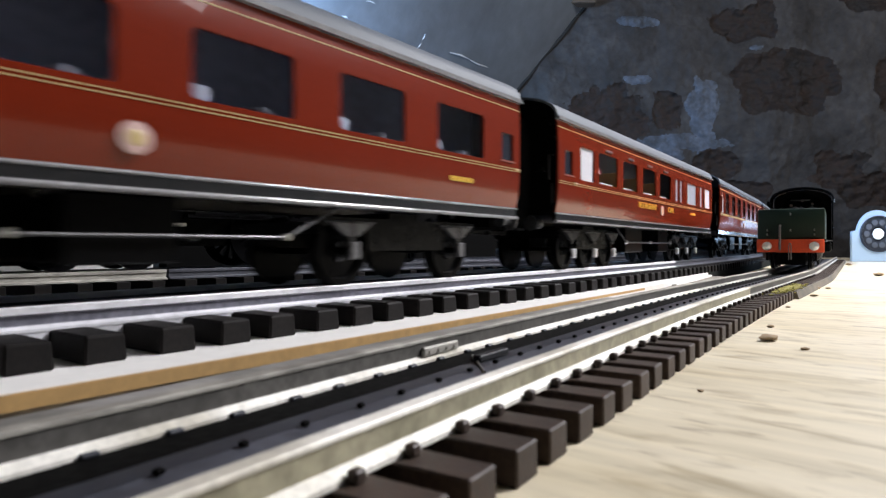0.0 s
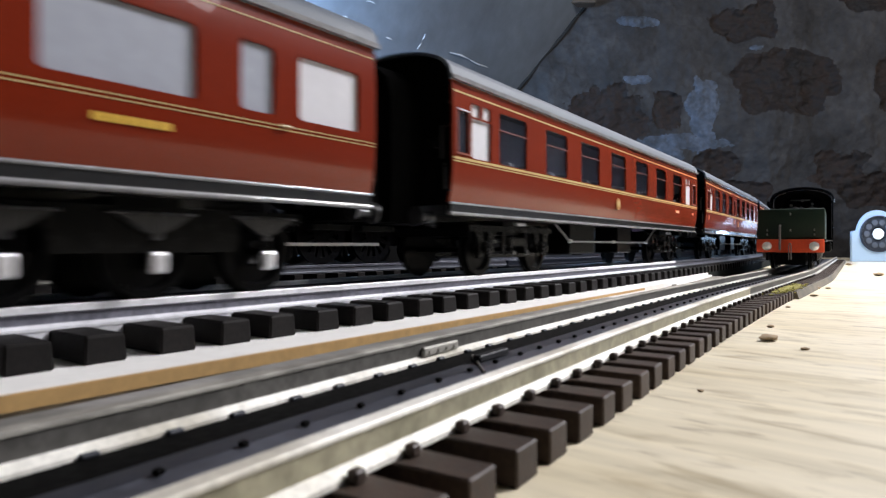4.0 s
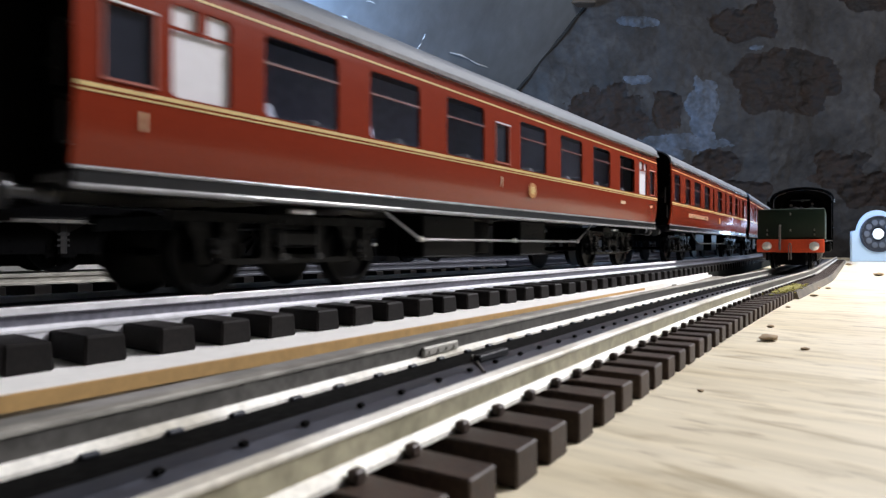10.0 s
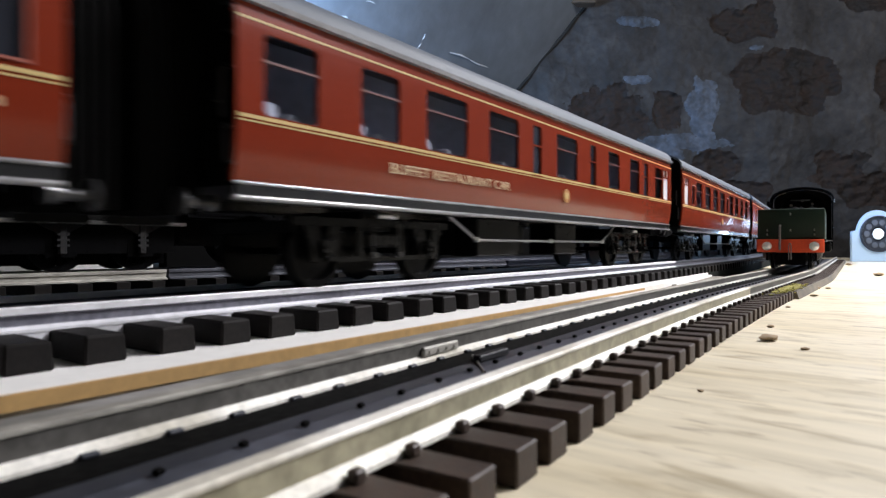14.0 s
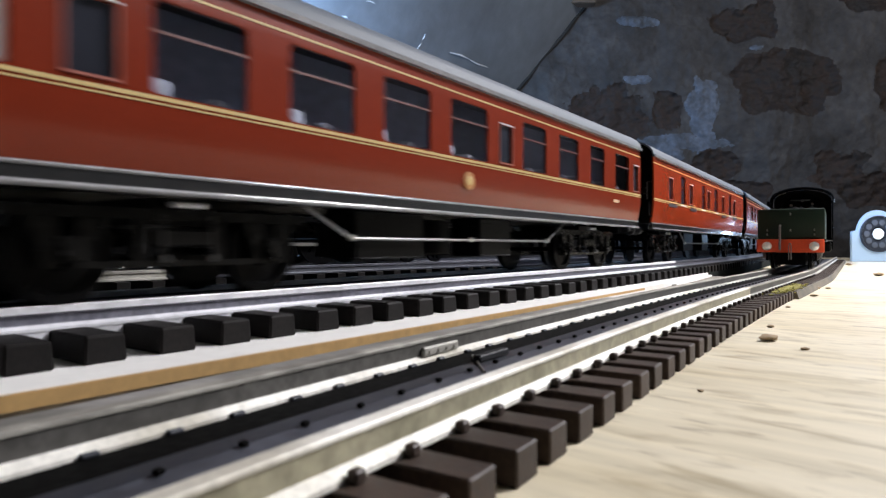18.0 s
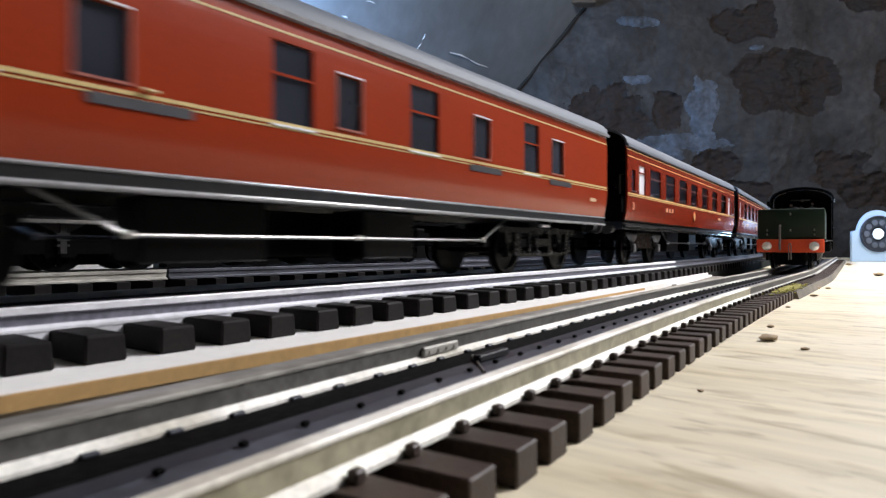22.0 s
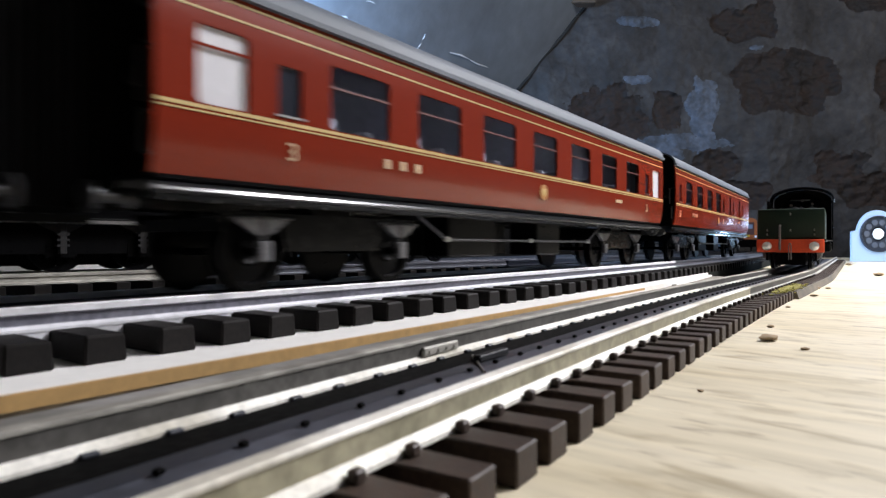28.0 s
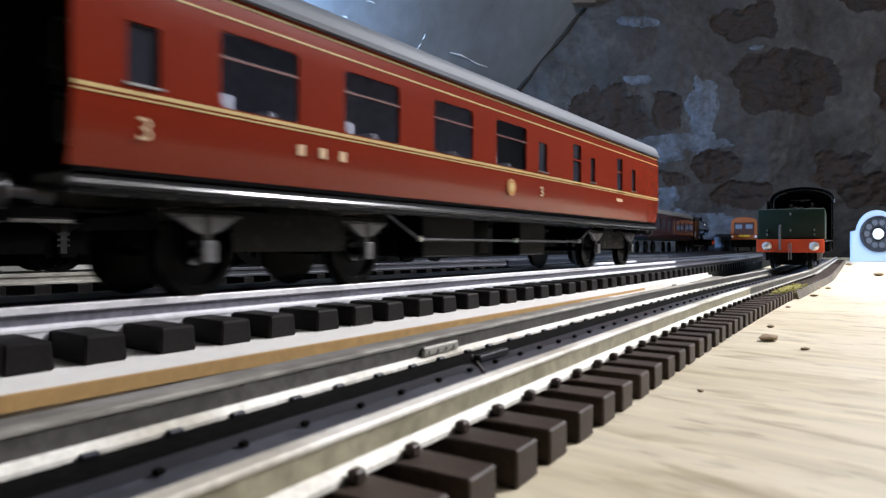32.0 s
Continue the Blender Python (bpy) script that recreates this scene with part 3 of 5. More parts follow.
chair = mesh_of("rail_chair", bm, TIE_BROWN)
bm = bmesh.new()
bevelled_box(bm, -0.0007, 0.0007, -0.0006, 0.0006, 0, 0.0008, 0.0003, 1)
spike = mesh_of("stud", bm, MATT_BLACK)
bm = bmesh.new()
bevelled_box(bm, -0.0013, 0.0013, -0.0006, 0.0006, 0, 0.0008, 0.0003, 1)
clip_me = mesh_of("rail_clip", bm, WEB)
for i in range(60):
    for name, me, off, up in (("rail_chair", chair, 0.0205, 0.0), ("stud", spike, 0.0012, 0.0009), ("rail_clip", clip_me, -0.0136, 0.0001)):
        piece(name, me, near_track, near_pose(0.0787 + 0.01175 * (i - 9) + 0.0004 * math.sin(i * 3.7), TIE_H + up, off))
bm = bmesh.new()
for i in range(110):
    t = bmesh.new()
    s = 1.1245 + 0.01175 * i if i < 33 else -0.0388 - 0.01175 * (i - 33)
    box(t, -0.0031, 0.0031, -0.0307, 0.0307, 0, TIE_H)
    merge(bm, t, near_pose(s))
part("far_sleepers", bm, TIE_BROWN, near_track, kind="stuff")

yard_track = thing("yard_track", "dark model siding with dull steel rails", "track", kind="structure")
for off in (-0.0165, 0.0165):
    # second length is darkened in its colour, as if under the train's shade
    for s0, s1, mat in ((-0.75, 0.004, OLD_HEAD), (0.0055, 0.75, SHADED_STEEL)):
        bm = bmesh.new()
        strip(bm, yard_point, s0, s1, 20, rail_profile(off, RAIL_TOP - 0.0053, 0.0053, 0.0026, 0.0052))
        part("rail", bm, mat, yard_track, smooth=True)
tie = tie_mesh("sleeper", 0.060, 0.0070, 0.0057, TIE_BLACK)
for i in range(82):
    s = -0.74 + 0.0179 * i
    piece("sleeper", tie, yard_track, pose(*yard_point(s, 0, BOARD), 0, 0, 90 - math.degrees(YARD_DIR)))


# ---- coaches ----
# heights above the rail
SOLE_LOW, SIDE_LOW, WAIST, GUTTER, APEX = 0.0248, 0.0296, 0.0459, 0.0763, 0.0893


def side_profile():
    """(y, z) of the side from the foot to the gutter, y outwards."""
    return [(0.0286, SIDE_LOW), (0.0294, 0.0330), (0.0300, 0.0370), (0.0304, 0.0420), (0.0305, 0.0460), (0.0305, 0.0640), (0.0303, 0.0705), (0.0297, GUTTER)]


def side_y(z):
    pr = side_profile()
    for (y0, z0), (y1, z1) in zip(pr, pr[1:]):
        if z <= z1:
            return y0 + (y1 - y0) * (z - z0) / (z1 - z0)
    return pr[-1][0]


def roof_profile(n=14):
    pts = []
    for i in range(n + 1):
        a = math.pi * i / n
        y = 0.0306 * math.cos(a)
        k = math.sin(a)
        pts.append((y, GUTTER + (APEX - GUTTER) * k ** 0.8))
    return pts


def side_panel(bm, length, side, openings):
    """One side with window openings cut through it; side -1 is the near one."""
    xs = sorted({0.0, length, *[v for o in openings for v in o[:2]]})
    zs = sorted({z for y, z in side_profile()} | {v for o in openings for v in o[2:4]})
    verts = {}

    def vert(i, k, inner):
        key = (i, k, inner)
        if key not in verts:
            verts[key] = bm.verts.new((xs[i], side * (side_y(zs[k]) - (0.0012 if inner else 0)), zs[k]))
        return verts[key]

    def hole(i, k):
        if not (0 <= i < len(xs) - 1 and 0 <= k < len(zs) - 1):
            return True
        cx, cz = (xs[i] + xs[i + 1]) / 2, (zs[k] + zs[k + 1]) / 2
        return any(o[0] < cx < o[1] and o[2] < cz < o[3] for o in openings)

    for i in range(len(xs) - 1):
        for k in range(len(zs) - 1):
            if hole(i, k):
                continue
            for inner in (False, True):
                bm.faces.new([vert(i, k, inner), vert(i + 1, k, inner), vert(i + 1, k + 1, inner), vert(i, k + 1, inner)])
            for di, dk, a, b in ((-1, 0, (i, k), (i, k + 1)), (1, 0, (i + 1, k), (i + 1, k + 1)), (0, -1, (i, k), (i + 1, k)), (0, 1, (i, k + 1), (i + 1, k + 1))):
                if hole(i + di, k + dk):
                    bm.faces.new([vert(*a, False), vert(*b, False), vert(*b, True), vert(*a, True)])


WHEELS = []


def wheelset(radius):
    bm = bmesh.new()
    for s in (-1, 1):
        m = Matrix.Translation((0, s * 0.0150, 0)) @ pose(0, 0, 0, -90 * s)
        lathe(bm, [(0.0015, 0.0012), (radius * 0.30, 0.0022), (radius * 0.36, 0.0016), (radius * 0.78, 0.0012), (radius * 0.82, 0.0030), (radius, 0.0030), (radius, 0.0006), (radius * 1.09, 0.0002), (radius * 1.09, -0.0006), (0.0015, -0.0006)], m, 28)
    rod(bm, (0, -0.0215, 0), (0, 0.0215, 0), 0.0012)
    return mesh_of("wheelset", bm, BLACK, True)


WHEEL_R = 0.0112
WHEEL_MESH = wheelset(WHEEL_R)


def bogie(coach, x, axles, style):
    """A bogie with its pivot at x; axles are places from the pivot."""
    a0, a1 = min(axles), max(axles)
    bm = bmesh.new()
    box(bm, -0.008, 0.008, -0.0190, 0.0190, 0.0180, 0.0246)
    b = part("bogie", bm, BLACK, coach)
    b.location = (x, 0, 0)
    for s in (-1, 1):
        y = s * 0.0205
        bm = bmesh.new()
        if style == "plate":
            # cast frame: top bar, axle guards with a slot, tie bar and posts
            box(bm, a0 - 0.013, a1 + 0.013, y - 0.0008, y + 0.0008, 0.0192, 0.0218)
            box(bm, a0 + 0.0052, a1 - 0.0052, y - 0.0007, y + 0.0007, 0.0078, 0.0094)
            for q in (-0.0105, 0.0105):
                box(bm, q - 0.0014, q + 0.0014, y - 0.0007, y + 0.0007, 0.0095, 0.0191)
            for a in axles:
                for d in (-1, 1):
                    pts = [(a + d * 0.0085, 0.0191), (a + d * 0.0022, 0.0191), (a + d * 0.0018, 0.0080), (a + d * 0.0050, 0.0080), (a + d * 0.0056, 0.0130)]
                    sweep(bm, [[(q, y - 0.0008, z) for q, z in pts], [(q, y + 0.0008, z) for q, z in pts]])
            outline = None
        else:
            outline = [(a0 - 0.013, 0.0222), (a0 - 0.013, 0.0192), (a0 + 0.008, 0.0192), (a0 + 0.009, 0.0112), (a1 - 0.009, 0.0112), (a1 - 0.008, 0.0192), (a1 + 0.013, 0.0192), (a1 + 0.013, 0.0222)]
        if outline:
            sweep(bm, [[(q, y - 0.0008, z) for q, z in outline], [(q, y + 0.0008, z) for q, z in outline]])
        part("side_frame", bm, BOGIE_BLACK, b)
    if style == "plate":
        for s in (-1, 1):
            # bolster glint is put in as a small part of bright metal
            bm = bmesh.new()
            bevelled_box(bm, -0.0045, 0.0045, s * 0.0238 - 0.0012, s * 0.0238 + 0.0012, 0.0221, 0.0237, 0.0007, 2)
            part("bolster_spring", bm, SHINY_CAST, b, "bolster spring made bright for its glint", smooth=True)
            for q in (-0.0060, 0.0075):
                bm = bmesh.new()
                rod(bm, (q, s * 0.0226, 0.0100), (q, s * 0.0226, 0.0205), 0.0004, sides=8)
                rod(bm, (q, s * 0.0226, 0.0098), (q, s * 0.0240, 0.0098), 0.0010, sides=8)
                part("spring_hanger", bm, BUFFER, b)
            bm = bmesh.new()
            bevelled_box(bm, -0.0085, 0.0085, s * 0.0215 - 0.0012, s * 0.0215 + 0.0012, 0.0125, 0.0172, 0.0008, 1)
            part("spring_plank", bm, BOGIE_BLACK, b)
    for q in (a0 - 0.0115, a1 + 0.0105):
        bm = bmesh.new()
        box(bm, q, q + 0.001, -0.0196, 0.0196, 0.0170, 0.0205)
        part("end_bar", bm, BLACK, b)
    for a in axles:
        for s in (-1, 1):
            bm = bmesh.new()
            if style != "plate":
                # leaf spring wings, then the hanger under them
                y = s * 0.0222
                for d in (-1, 1):
                    wing = [(a + d * 0.0088, 0.0200), (a + d * 0.0012, 0.0202), (a + d * 0.0012, 0.0158), (a + d * 0.0034, 0.0166), (a + d * 0.0060, 0.0182)]
                    sweep(bm, [[(q, y - 0.0009, z) for q, z in wing], [(q, y + 0.0009, z) for q, z in wing]])
                part("axle_spring", bm, BUFFER if style == "bright" else GREY_STEEL, b)
                bm = bmesh.new()
                bevelled_box(bm, a - 0.0013, a + 0.0013, y - 0.0008, y + 0.0008, 0.0142, 0.0212, 0.0004, 1)
                part("spring_buckle", bm, BUFFER, b)
                bm = bmesh.new()
                rod(bm, (a - 0.0105, y, 0.0206), (a + 0.0105, y, 0.0206), 0.0004, sides=8)
                part("spring_leaf", bm, GREY_STEEL, b)
                bm = bmesh.new()
                z0, z1 = (0.0062, 0.0115) if style == "bright" else (0.0085, 0.0142)
                bevelled_box(bm, a - 0.0020, a + 0.0020, s * 0.0232 - 0.0012, s * 0.0232 + 0.0012, z0, z1, *((0.0008, 2) if style == "bright" else (0.0003, 1)))
                part("axle_box", bm, SHINY_CAST if style == "bright" else GREY_STEEL, b, "bright metal axle box" if style == "bright" else "")
            else:
                bevelled_box(bm, a - 0.0026, a + 0.0026, s * 0.0222 - 0.0010, s * 0.0222 + 0.0010, 0.0092, 0.0150, 0.0006, 1)
                rod(bm, (a, s * 0.0232, 0.0115), (a, s * 0.0245, 0.0115), 0.0016, sides=10)
                part("axle_box", bm, BOGIE_BLACK, b)
                # bright cap added where the axle box glints
                bm = bmesh.new()
                bevelled_box(bm, a - 0.0019, a + 0.0019, s * 0.0236 - 0.0004, s * 0.0236 + 0.0004, 0.0108, 0.0120, 0.0003, 1)
                part("axle_box_cap", bm, BRIGHT_CAST, b, "small bright cap for the axle box glint")
        w = new("wheelset", WHEEL_MESH)
        w.parent = b
        w.matrix_parent_inverse = Matrix.Translation((a, 0, WHEEL_R))
        WHEELS.append(w)


SHINY_CAST = material("polished_white_metal", (0.80, 0.80, 0.83), 0.3, 0.45, grain=600, vary=0.15, bump=0.04)
BRIGHT_CAST = material("bright_metal_casting", (0.20, 0.20, 0.215), 0.42, 0.7, grain=600, vary=0.15, bump=0.04)
BOGIE_BLACK = material("dusty_black_casting", (0.0075, 0.0073, 0.0070), 0.26, grain=400, vary=0.3, bump=0.1, spec=0.10)
VENT_GREY = material("dark_grey_vent", (0.09, 0.095, 0.10), 0.4, grain=500, vary=0.1, bump=0.03)
BUFFER = material("dark_steel_buffer", (0.06, 0.06, 0.062), 0.3, 0.6, grain=500, vary=0.1, bump=0.03)
GREY_STEEL = material("dull_grey_casting", (0.17, 0.17, 0.18), 0.38, 0.5, grain=600, vary=0.2, bump=0.05)


def pane(coach, o, mat, name, label=""):
    bm = bmesh.new()
    y0, y1 = side_y(o[2]) - 0.0010, side_y(o[3]) - 0.0010
    y = min(y0, y1)
    box(bm, o[0] + 0.0001, o[1] - 0.0001, -y, -y + 0.0006, o[2] + 0.0001, o[3] - 0.0001)
    return part(name, bm, mat, coach, label)


def surround(bm, x0, x1, z0, z1):
    """A thin frame lying in an opening, square outside and round at the corners inside."""
    secs = []
    for ex, ez, sx, sz, a0 in ((x0, z0, 1, 1, 180), (x1, z0, -1, 1, 270), (x1, z1, -1, -1, 0), (x0, z1, 1, -1, 90)):
        for k in range(5):
            a = radians(a0 + 22.5 * k)
            ring = []
            for r, inset in ((0.0001, 0.00002), (0.0016, 0.0002)):
                q = ex + sx * (inset + r) + r * math.cos(a)
                z = ez + sz * (inset + r) + r * math.sin(a)
                ring.append((q, -side_y(z) + 0.0001, z))
            (q0, y0, za), (q1, y1, zb) = ring
            secs.append([(q0, y0, za), (q1, y1, zb), (q1, y1 + 0.0006, zb), (q0, y0 + 0.0006, za)])
    sweep(bm, secs + secs[:1], caps=False)
    return bm


def coach(spec):
    L = spec["length"]
    paint = spec["paint"]
    c = thing("passenger_coach", spec["label"], "railway coach", group="coaches of the passing train")
    c["front"] = spec["front"]
    top, low = spec["window"]
    rows = []
    for x0, x1, kind in spec["panes"]:
        z0, z1 = low, top
        if kind == "s":
            z0, z1 = low + 0.0015, top - 0.0045
        if kind == "t":
            z0, z1 = low - 0.001, top
        rows.append((x0, x1, z0, z1, kind))
    holes = [r[:4] for r in rows]
    for side in (-1, 1):
        bm = bmesh.new()
        side_panel(bm, L, side, holes)
        part("side_panel", bm, paint, c, smooth=True)
    # ends and floor
    bm = bmesh.new()
    prof = [(-y, z) for y, z in side_profile()][::-1]
    outline = [(y * 0.985, z) for y, z in side_profile()] + [(y * 0.985, z - 0.0004) for y, z in roof_profile()[1:-1]] + [(y * 0.985, z) for y, z in prof]
    bm.free()
    for x in (0.0002, L - 0.0012):
        bm = bmesh.new()
        sweep(bm, [[(x, y, z) for y, z in outline], [(x + 0.001, y, z) for y, z in outline]])
        part("end_wall", bm, MATT_BLACK, c, "black coach end")
    bm = bmesh.new()
    box(bm, 0.001, L - 0.001, -0.0285, 0.0285, SIDE_LOW - 0.0010, SIDE_LOW + 0.0012)
    part("floor_pan", bm, BLACK, c)
    # roof shell with gutter
    bm = bmesh.new()
    rp = roof_profile()
    ring = rp + [(y * 0.965, z - 0.0010) for y, z in rp[::-1]]
    sweep(bm, [[(x, y, z) for y, z in ring] for x in (-0.0012, L + 0.0012)])
    roof = part("roof", bm, ROOF_GREY, c, smooth=True)
    for s in (-1, 1):
        bm = bmesh.new()
        box(bm, -0.0012, L + 0.0012, min(s * 0.0296, s * 0.0314), max(s * 0.0296, s * 0.0314), GUTTER - 0.0007, GUTTER + 0.0009)
        # gutter's bright lip is painted in with the pale highlight grey
        part("gutter", bm, EDGE_HIGHLIGHT if spec["mk"] else ROOF_GREY, c)
    bm = bmesh.new()
    for x in spec["vents"]:
        t = bmesh.new()
        lathe(t, [(0.0013, 0), (0.0013, 0.0012), (0.0019, 0.0014), (0.0019, 0.0022), (0.0009, 0.0028)], Matrix.Translation((x, -0.0100, GUTTER + (APEX - GUTTER) * math.sqrt(1 - (0.0100 / 0.0306) ** 2) ** 0.8 - 0.0004)) @ pose(0, 0, 0, 10), 10)
        merge(bm, t)
        part("roof_vent", bm, VENT_GREY, roof, smooth=True)
        bm = bmesh.new()
    bm.free()
    # solebars; the highlight along their edges is put in as pale rods
    for s in (-1, 1):
        bm = bmesh.new()
        y0, y1 = (-0.0290, -0.0262) if s < 0 else (0.0262, 0.0290)
        if spec["mk"]:
            bevelled_box(bm, 0.0005, L - 0.0005, y0, y1, SOLE_LOW, SIDE_LOW - 0.0002, 0.0003, 1)
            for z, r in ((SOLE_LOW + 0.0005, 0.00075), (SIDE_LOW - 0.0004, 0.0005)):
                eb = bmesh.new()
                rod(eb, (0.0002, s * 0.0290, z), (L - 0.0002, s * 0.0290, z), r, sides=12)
                part("solebar_edge", eb, EDGE_HIGHLIGHT, c, "pale solebar edge with its highlight in the colour", smooth=True)
        else:
            bevelled_box(bm, 0.0005, L - 0.0005, y0 + 0.0012, y1 - 0.0002, SOLE_LOW - 0.0012, SIDE_LOW - 0.0012, 0.0005, 1)
            rod(bm, (0.0002, s * 0.0286, SOLE_LOW + 0.0012), (L - 0.0002, s * 0.0286, SOLE_LOW + 0.0012), 0.0010, sides=8)
        part("solebar", bm, SOLE, c, "glossy black solebar", smooth=True)
    # gangways with bellows, buffers and coupling
    for x, d in ((0.0, -1), (L, 1)):
        bm = bmesh.new()
        secs = []
        for i in range(13):
            x0 = x + d * (0.0003 + 0.00142 * i)
            w = 0.0158 if i % 2 else 0.0148
            z1 = 0.0800 if i % 2 else 0.0791
            pts = [(-w, 0.0215), (w, 0.0215), (w, z1 - 0.011), (w * 0.86, z1 - 0.004), (w * 0.55, z1), (-w * 0.55, z1), (-w * 0.86, z1 - 0.004), (-w, z1 - 0.011)]
            secs.append([(x0, y, z) for y, z in pts])
        sweep(bm, secs)
        part("gangway_bellows", bm, MATT_BLACK, c, "black corridor bellows")
        for y in (-0.0200, 0.0200):
            bm = bmesh.new()
            lathe(bm, [(0.0026, 0.0), (0.0020, 0.003), (0.0014, 0.0032), (0.0014, 0.0085), (0.0036, 0.0088), (0.0038, 0.0098), (0.0020, 0.0102)], Matrix.Translation((x, y, 0.0240)) @ pose(0, 0, 0, 0, 90 * d, 0), 16)
            part("buffer", bm, BUFFER, c, smooth=True)
        bm = bmesh.new()
        box(bm, min(x, x + d * 0.0180), max(x, x + d * 0.0180), -0.0014, 0.0014, 0.0185, 0.0205)
        part("coupling", bm, BLACK, c)
        bm = bmesh.new()
        for k in range(2):
            rod(bm, (x + d * 0.0012, -0.0275 + k * 0.0015, 0.034 + k * 0.012), (x + d * 0.0012, -0.0275 + k * 0.0015, 0.044 + k * 0.014), 0.0005, sides=8)
        part("handrail", bm, BUFFER, c)
        # bracket, lamp iron and steps on the end
        bm = bmesh.new()
        bevelled_box(bm, min(x, x + d * 0.0022), max(x, x + d * 0.0022), -0.0255, -0.0185, 0.0500, 0.0545, 0.0005, 1)
        part("end_bracket", bm, BOGIE_BLACK, c)
        bm = bmesh.new()
        for z in (0.0335, 0.0425, 0.0580, 0.0665, 0.0735):
            box(bm, min(x, x + d * 0.0016), max(x, x + d * 0.0016), -0.0292, -0.0262, z, z + 0.0009)
        part("end_steps", bm, BOGIE_BLACK, c)
        bm = bmesh.new()
        rod(bm, (x, 0.0060, 0.0268), (x + d * 0.0050, 0.0060, 0.0262), 0.0012, sides=10)
        part("heating_pipe", bm, BRIGHT_CAST, c)
    # windows
    for x0, x1, z0, z1, kind in rows:
        o = (x0, x1, z0, z1)
        if kind in "wW":
            p = pane(c, o, TINTED if kind == "w" else WHITE_PANE, "window_pane", "" if kind == "w" else "white obscured window pane")
            if kind == "w":
                p.visible_shadow = False
                bm = bmesh.new()
                xs = x0 + (x1 - x0) * (0.10 + 0.05 * math.sin(x0 * 900))
                bevelled_box(bm, xs, xs + 0.0052, -0.0262, -0.0120, z0 - 0.006, z0 + 0.0052, 0.0012, 2)
                part("seat_headrest", bm, SEAT_PALE, c, "pale seat headrest", smooth=True)
                bm = bmesh.new()
                bevelled_box(bm, x1 - (xs - x0) - 0.0050, x1 - (xs - x0) - 0.0008, -0.0255, -0.0120, z0 - 0.006, z0 + 0.0034, 0.0012, 2)
                part("seat_headrest", bm, SEAT_PALE, c, "pale seat headrest", smooth=True)
            if not spec.get("plain"):
                zb = z0 + (z1 - z0) * (0.66 if kind == "w" else 0.74)
                bm = bmesh.new()
                y = side_y(zb)
                box(bm, x0, x1, -y + 0.0001, -y + 0.0006, zb - 0.00035, zb + 0.00035)
                if spec["mk"] and kind == "W":
                    xm = (x0 + x1) / 2
                    box(bm, xm - 0.0012, xm + 0.0012, -y + 0.0001, -y + 0.0006, zb + 0.00036, z1)
                part("glazing_bar", bm, BAR_RED if kind == "w" else paint, p)
        elif kind in "PQ":
            p = pane(c, o, WHITE_PANE if kind == "P" else FROSTED, "window_pane", "white obscured window pane" if kind == "P" else "blue-grey frosted window pane")
        elif kind == "d":
            p = pane(c, o, CLEAR_GLASS, "window_pane", "clear dining window")
            p.visible_shadow = False
        else:
            p = pane(c, o, DARK_GLASS, "window_pane")
            if kind == "t":
                zb = z0 + (z1 - z0) * 0.60
                bm = bmesh.new()
                box(bm, x0, x1, -side_y(zb) + 0.0001, -side_y(zb) + 0.0006, zb - 0.00035, zb + 0.00035)
                part("glazing_bar", bm, paint, p)
            bm = bmesh.new()
            y = side_y(z0)
            box(bm, x0 - 0.0006, x1 + 0.0006, -y - 0.0005, -y + 0.0003, z0 - 0.0007, z0 - 0.0001)
            part("window_sill", bm, WIRE if kind == "s" and not spec["mk"] else FRAME if kind == "s" else PALE if paint is MAROON_B else paint, p)
            if kind == "s" and spec["window"][0] > 0.068:
                bm = bmesh.new()
                yt = side_y(z1)
                box(bm, x0 - 0.0006, x0 - 0.0001, -y - 0.0003, -yt + 0.0003, z0, z1)
                box(bm, x1 + 0.0001, x1 + 0.0006, -y - 0.0003, -yt + 0.0003, z0, z1)
                box(bm, x0 - 0.0006, x1 + 0.0006, -yt - 0.0003, -yt + 0.0003, z1 + 0.0001, z1 + 0.0006)
                part("window_frame", bm, FRAME, p, "thin red window frame")
                bm = bmesh.new()
                box(bm, x0 - 0.0004, x1 + 0.0004, -yt - 0.0006, -yt - 0.0001, z1 + 0.0002, z1 + 0.0006)
                part("rain_strip", bm, PALE, p, "thin pale rain strip")
        if kind == "d":
            bm = bmesh.new()
            xm = (x0 + x1) / 2
            box(bm, xm - 0.0055, xm + 0.0055, -side_y(z1 + 0.003) - 0.0007, -side_y(z1 + 0.003) + 0.0002, z1 + 0.0016, z1 + 0.0028)
            part("ventilator_hood", bm, GREY_STEEL, c)
        if kind in "wWdPQ":
            # rubber surround with rounded corners
            bm = bmesh.new()
            part("window_surround", surround(bm, x0, x1, z0, z1), paint, p)
    if any(r[4] in "wd" for r in rows):
        bm = bmesh.new()
        box(bm, 0.004, L - 0.004, -0.0070, -0.0060, SIDE_LOW + 0.0013, 0.0760)
        part("inner_partition", bm, DIM_PANEL if spec.get("dining") else INNER, c, "partition tinted blue-grey for the glare on the windows")
    # gold lining
    for z, h in spec["lines"]:
        bm = bmesh.new()
        y = side_y(z)
        box(bm, 0.0004, L - 0.0004, -y - 0.00018, -y + 0.0003, z - h / 2, z + h / 2)
        part("gold_line", bm, GOLD, c)
    # truss rods, tanks and battery boxes under the floor
    f0, f1 = 0.110, L - 0.110
    for s in (-1, 1):
        bm = bmesh.new()
        y = s * 0.0235
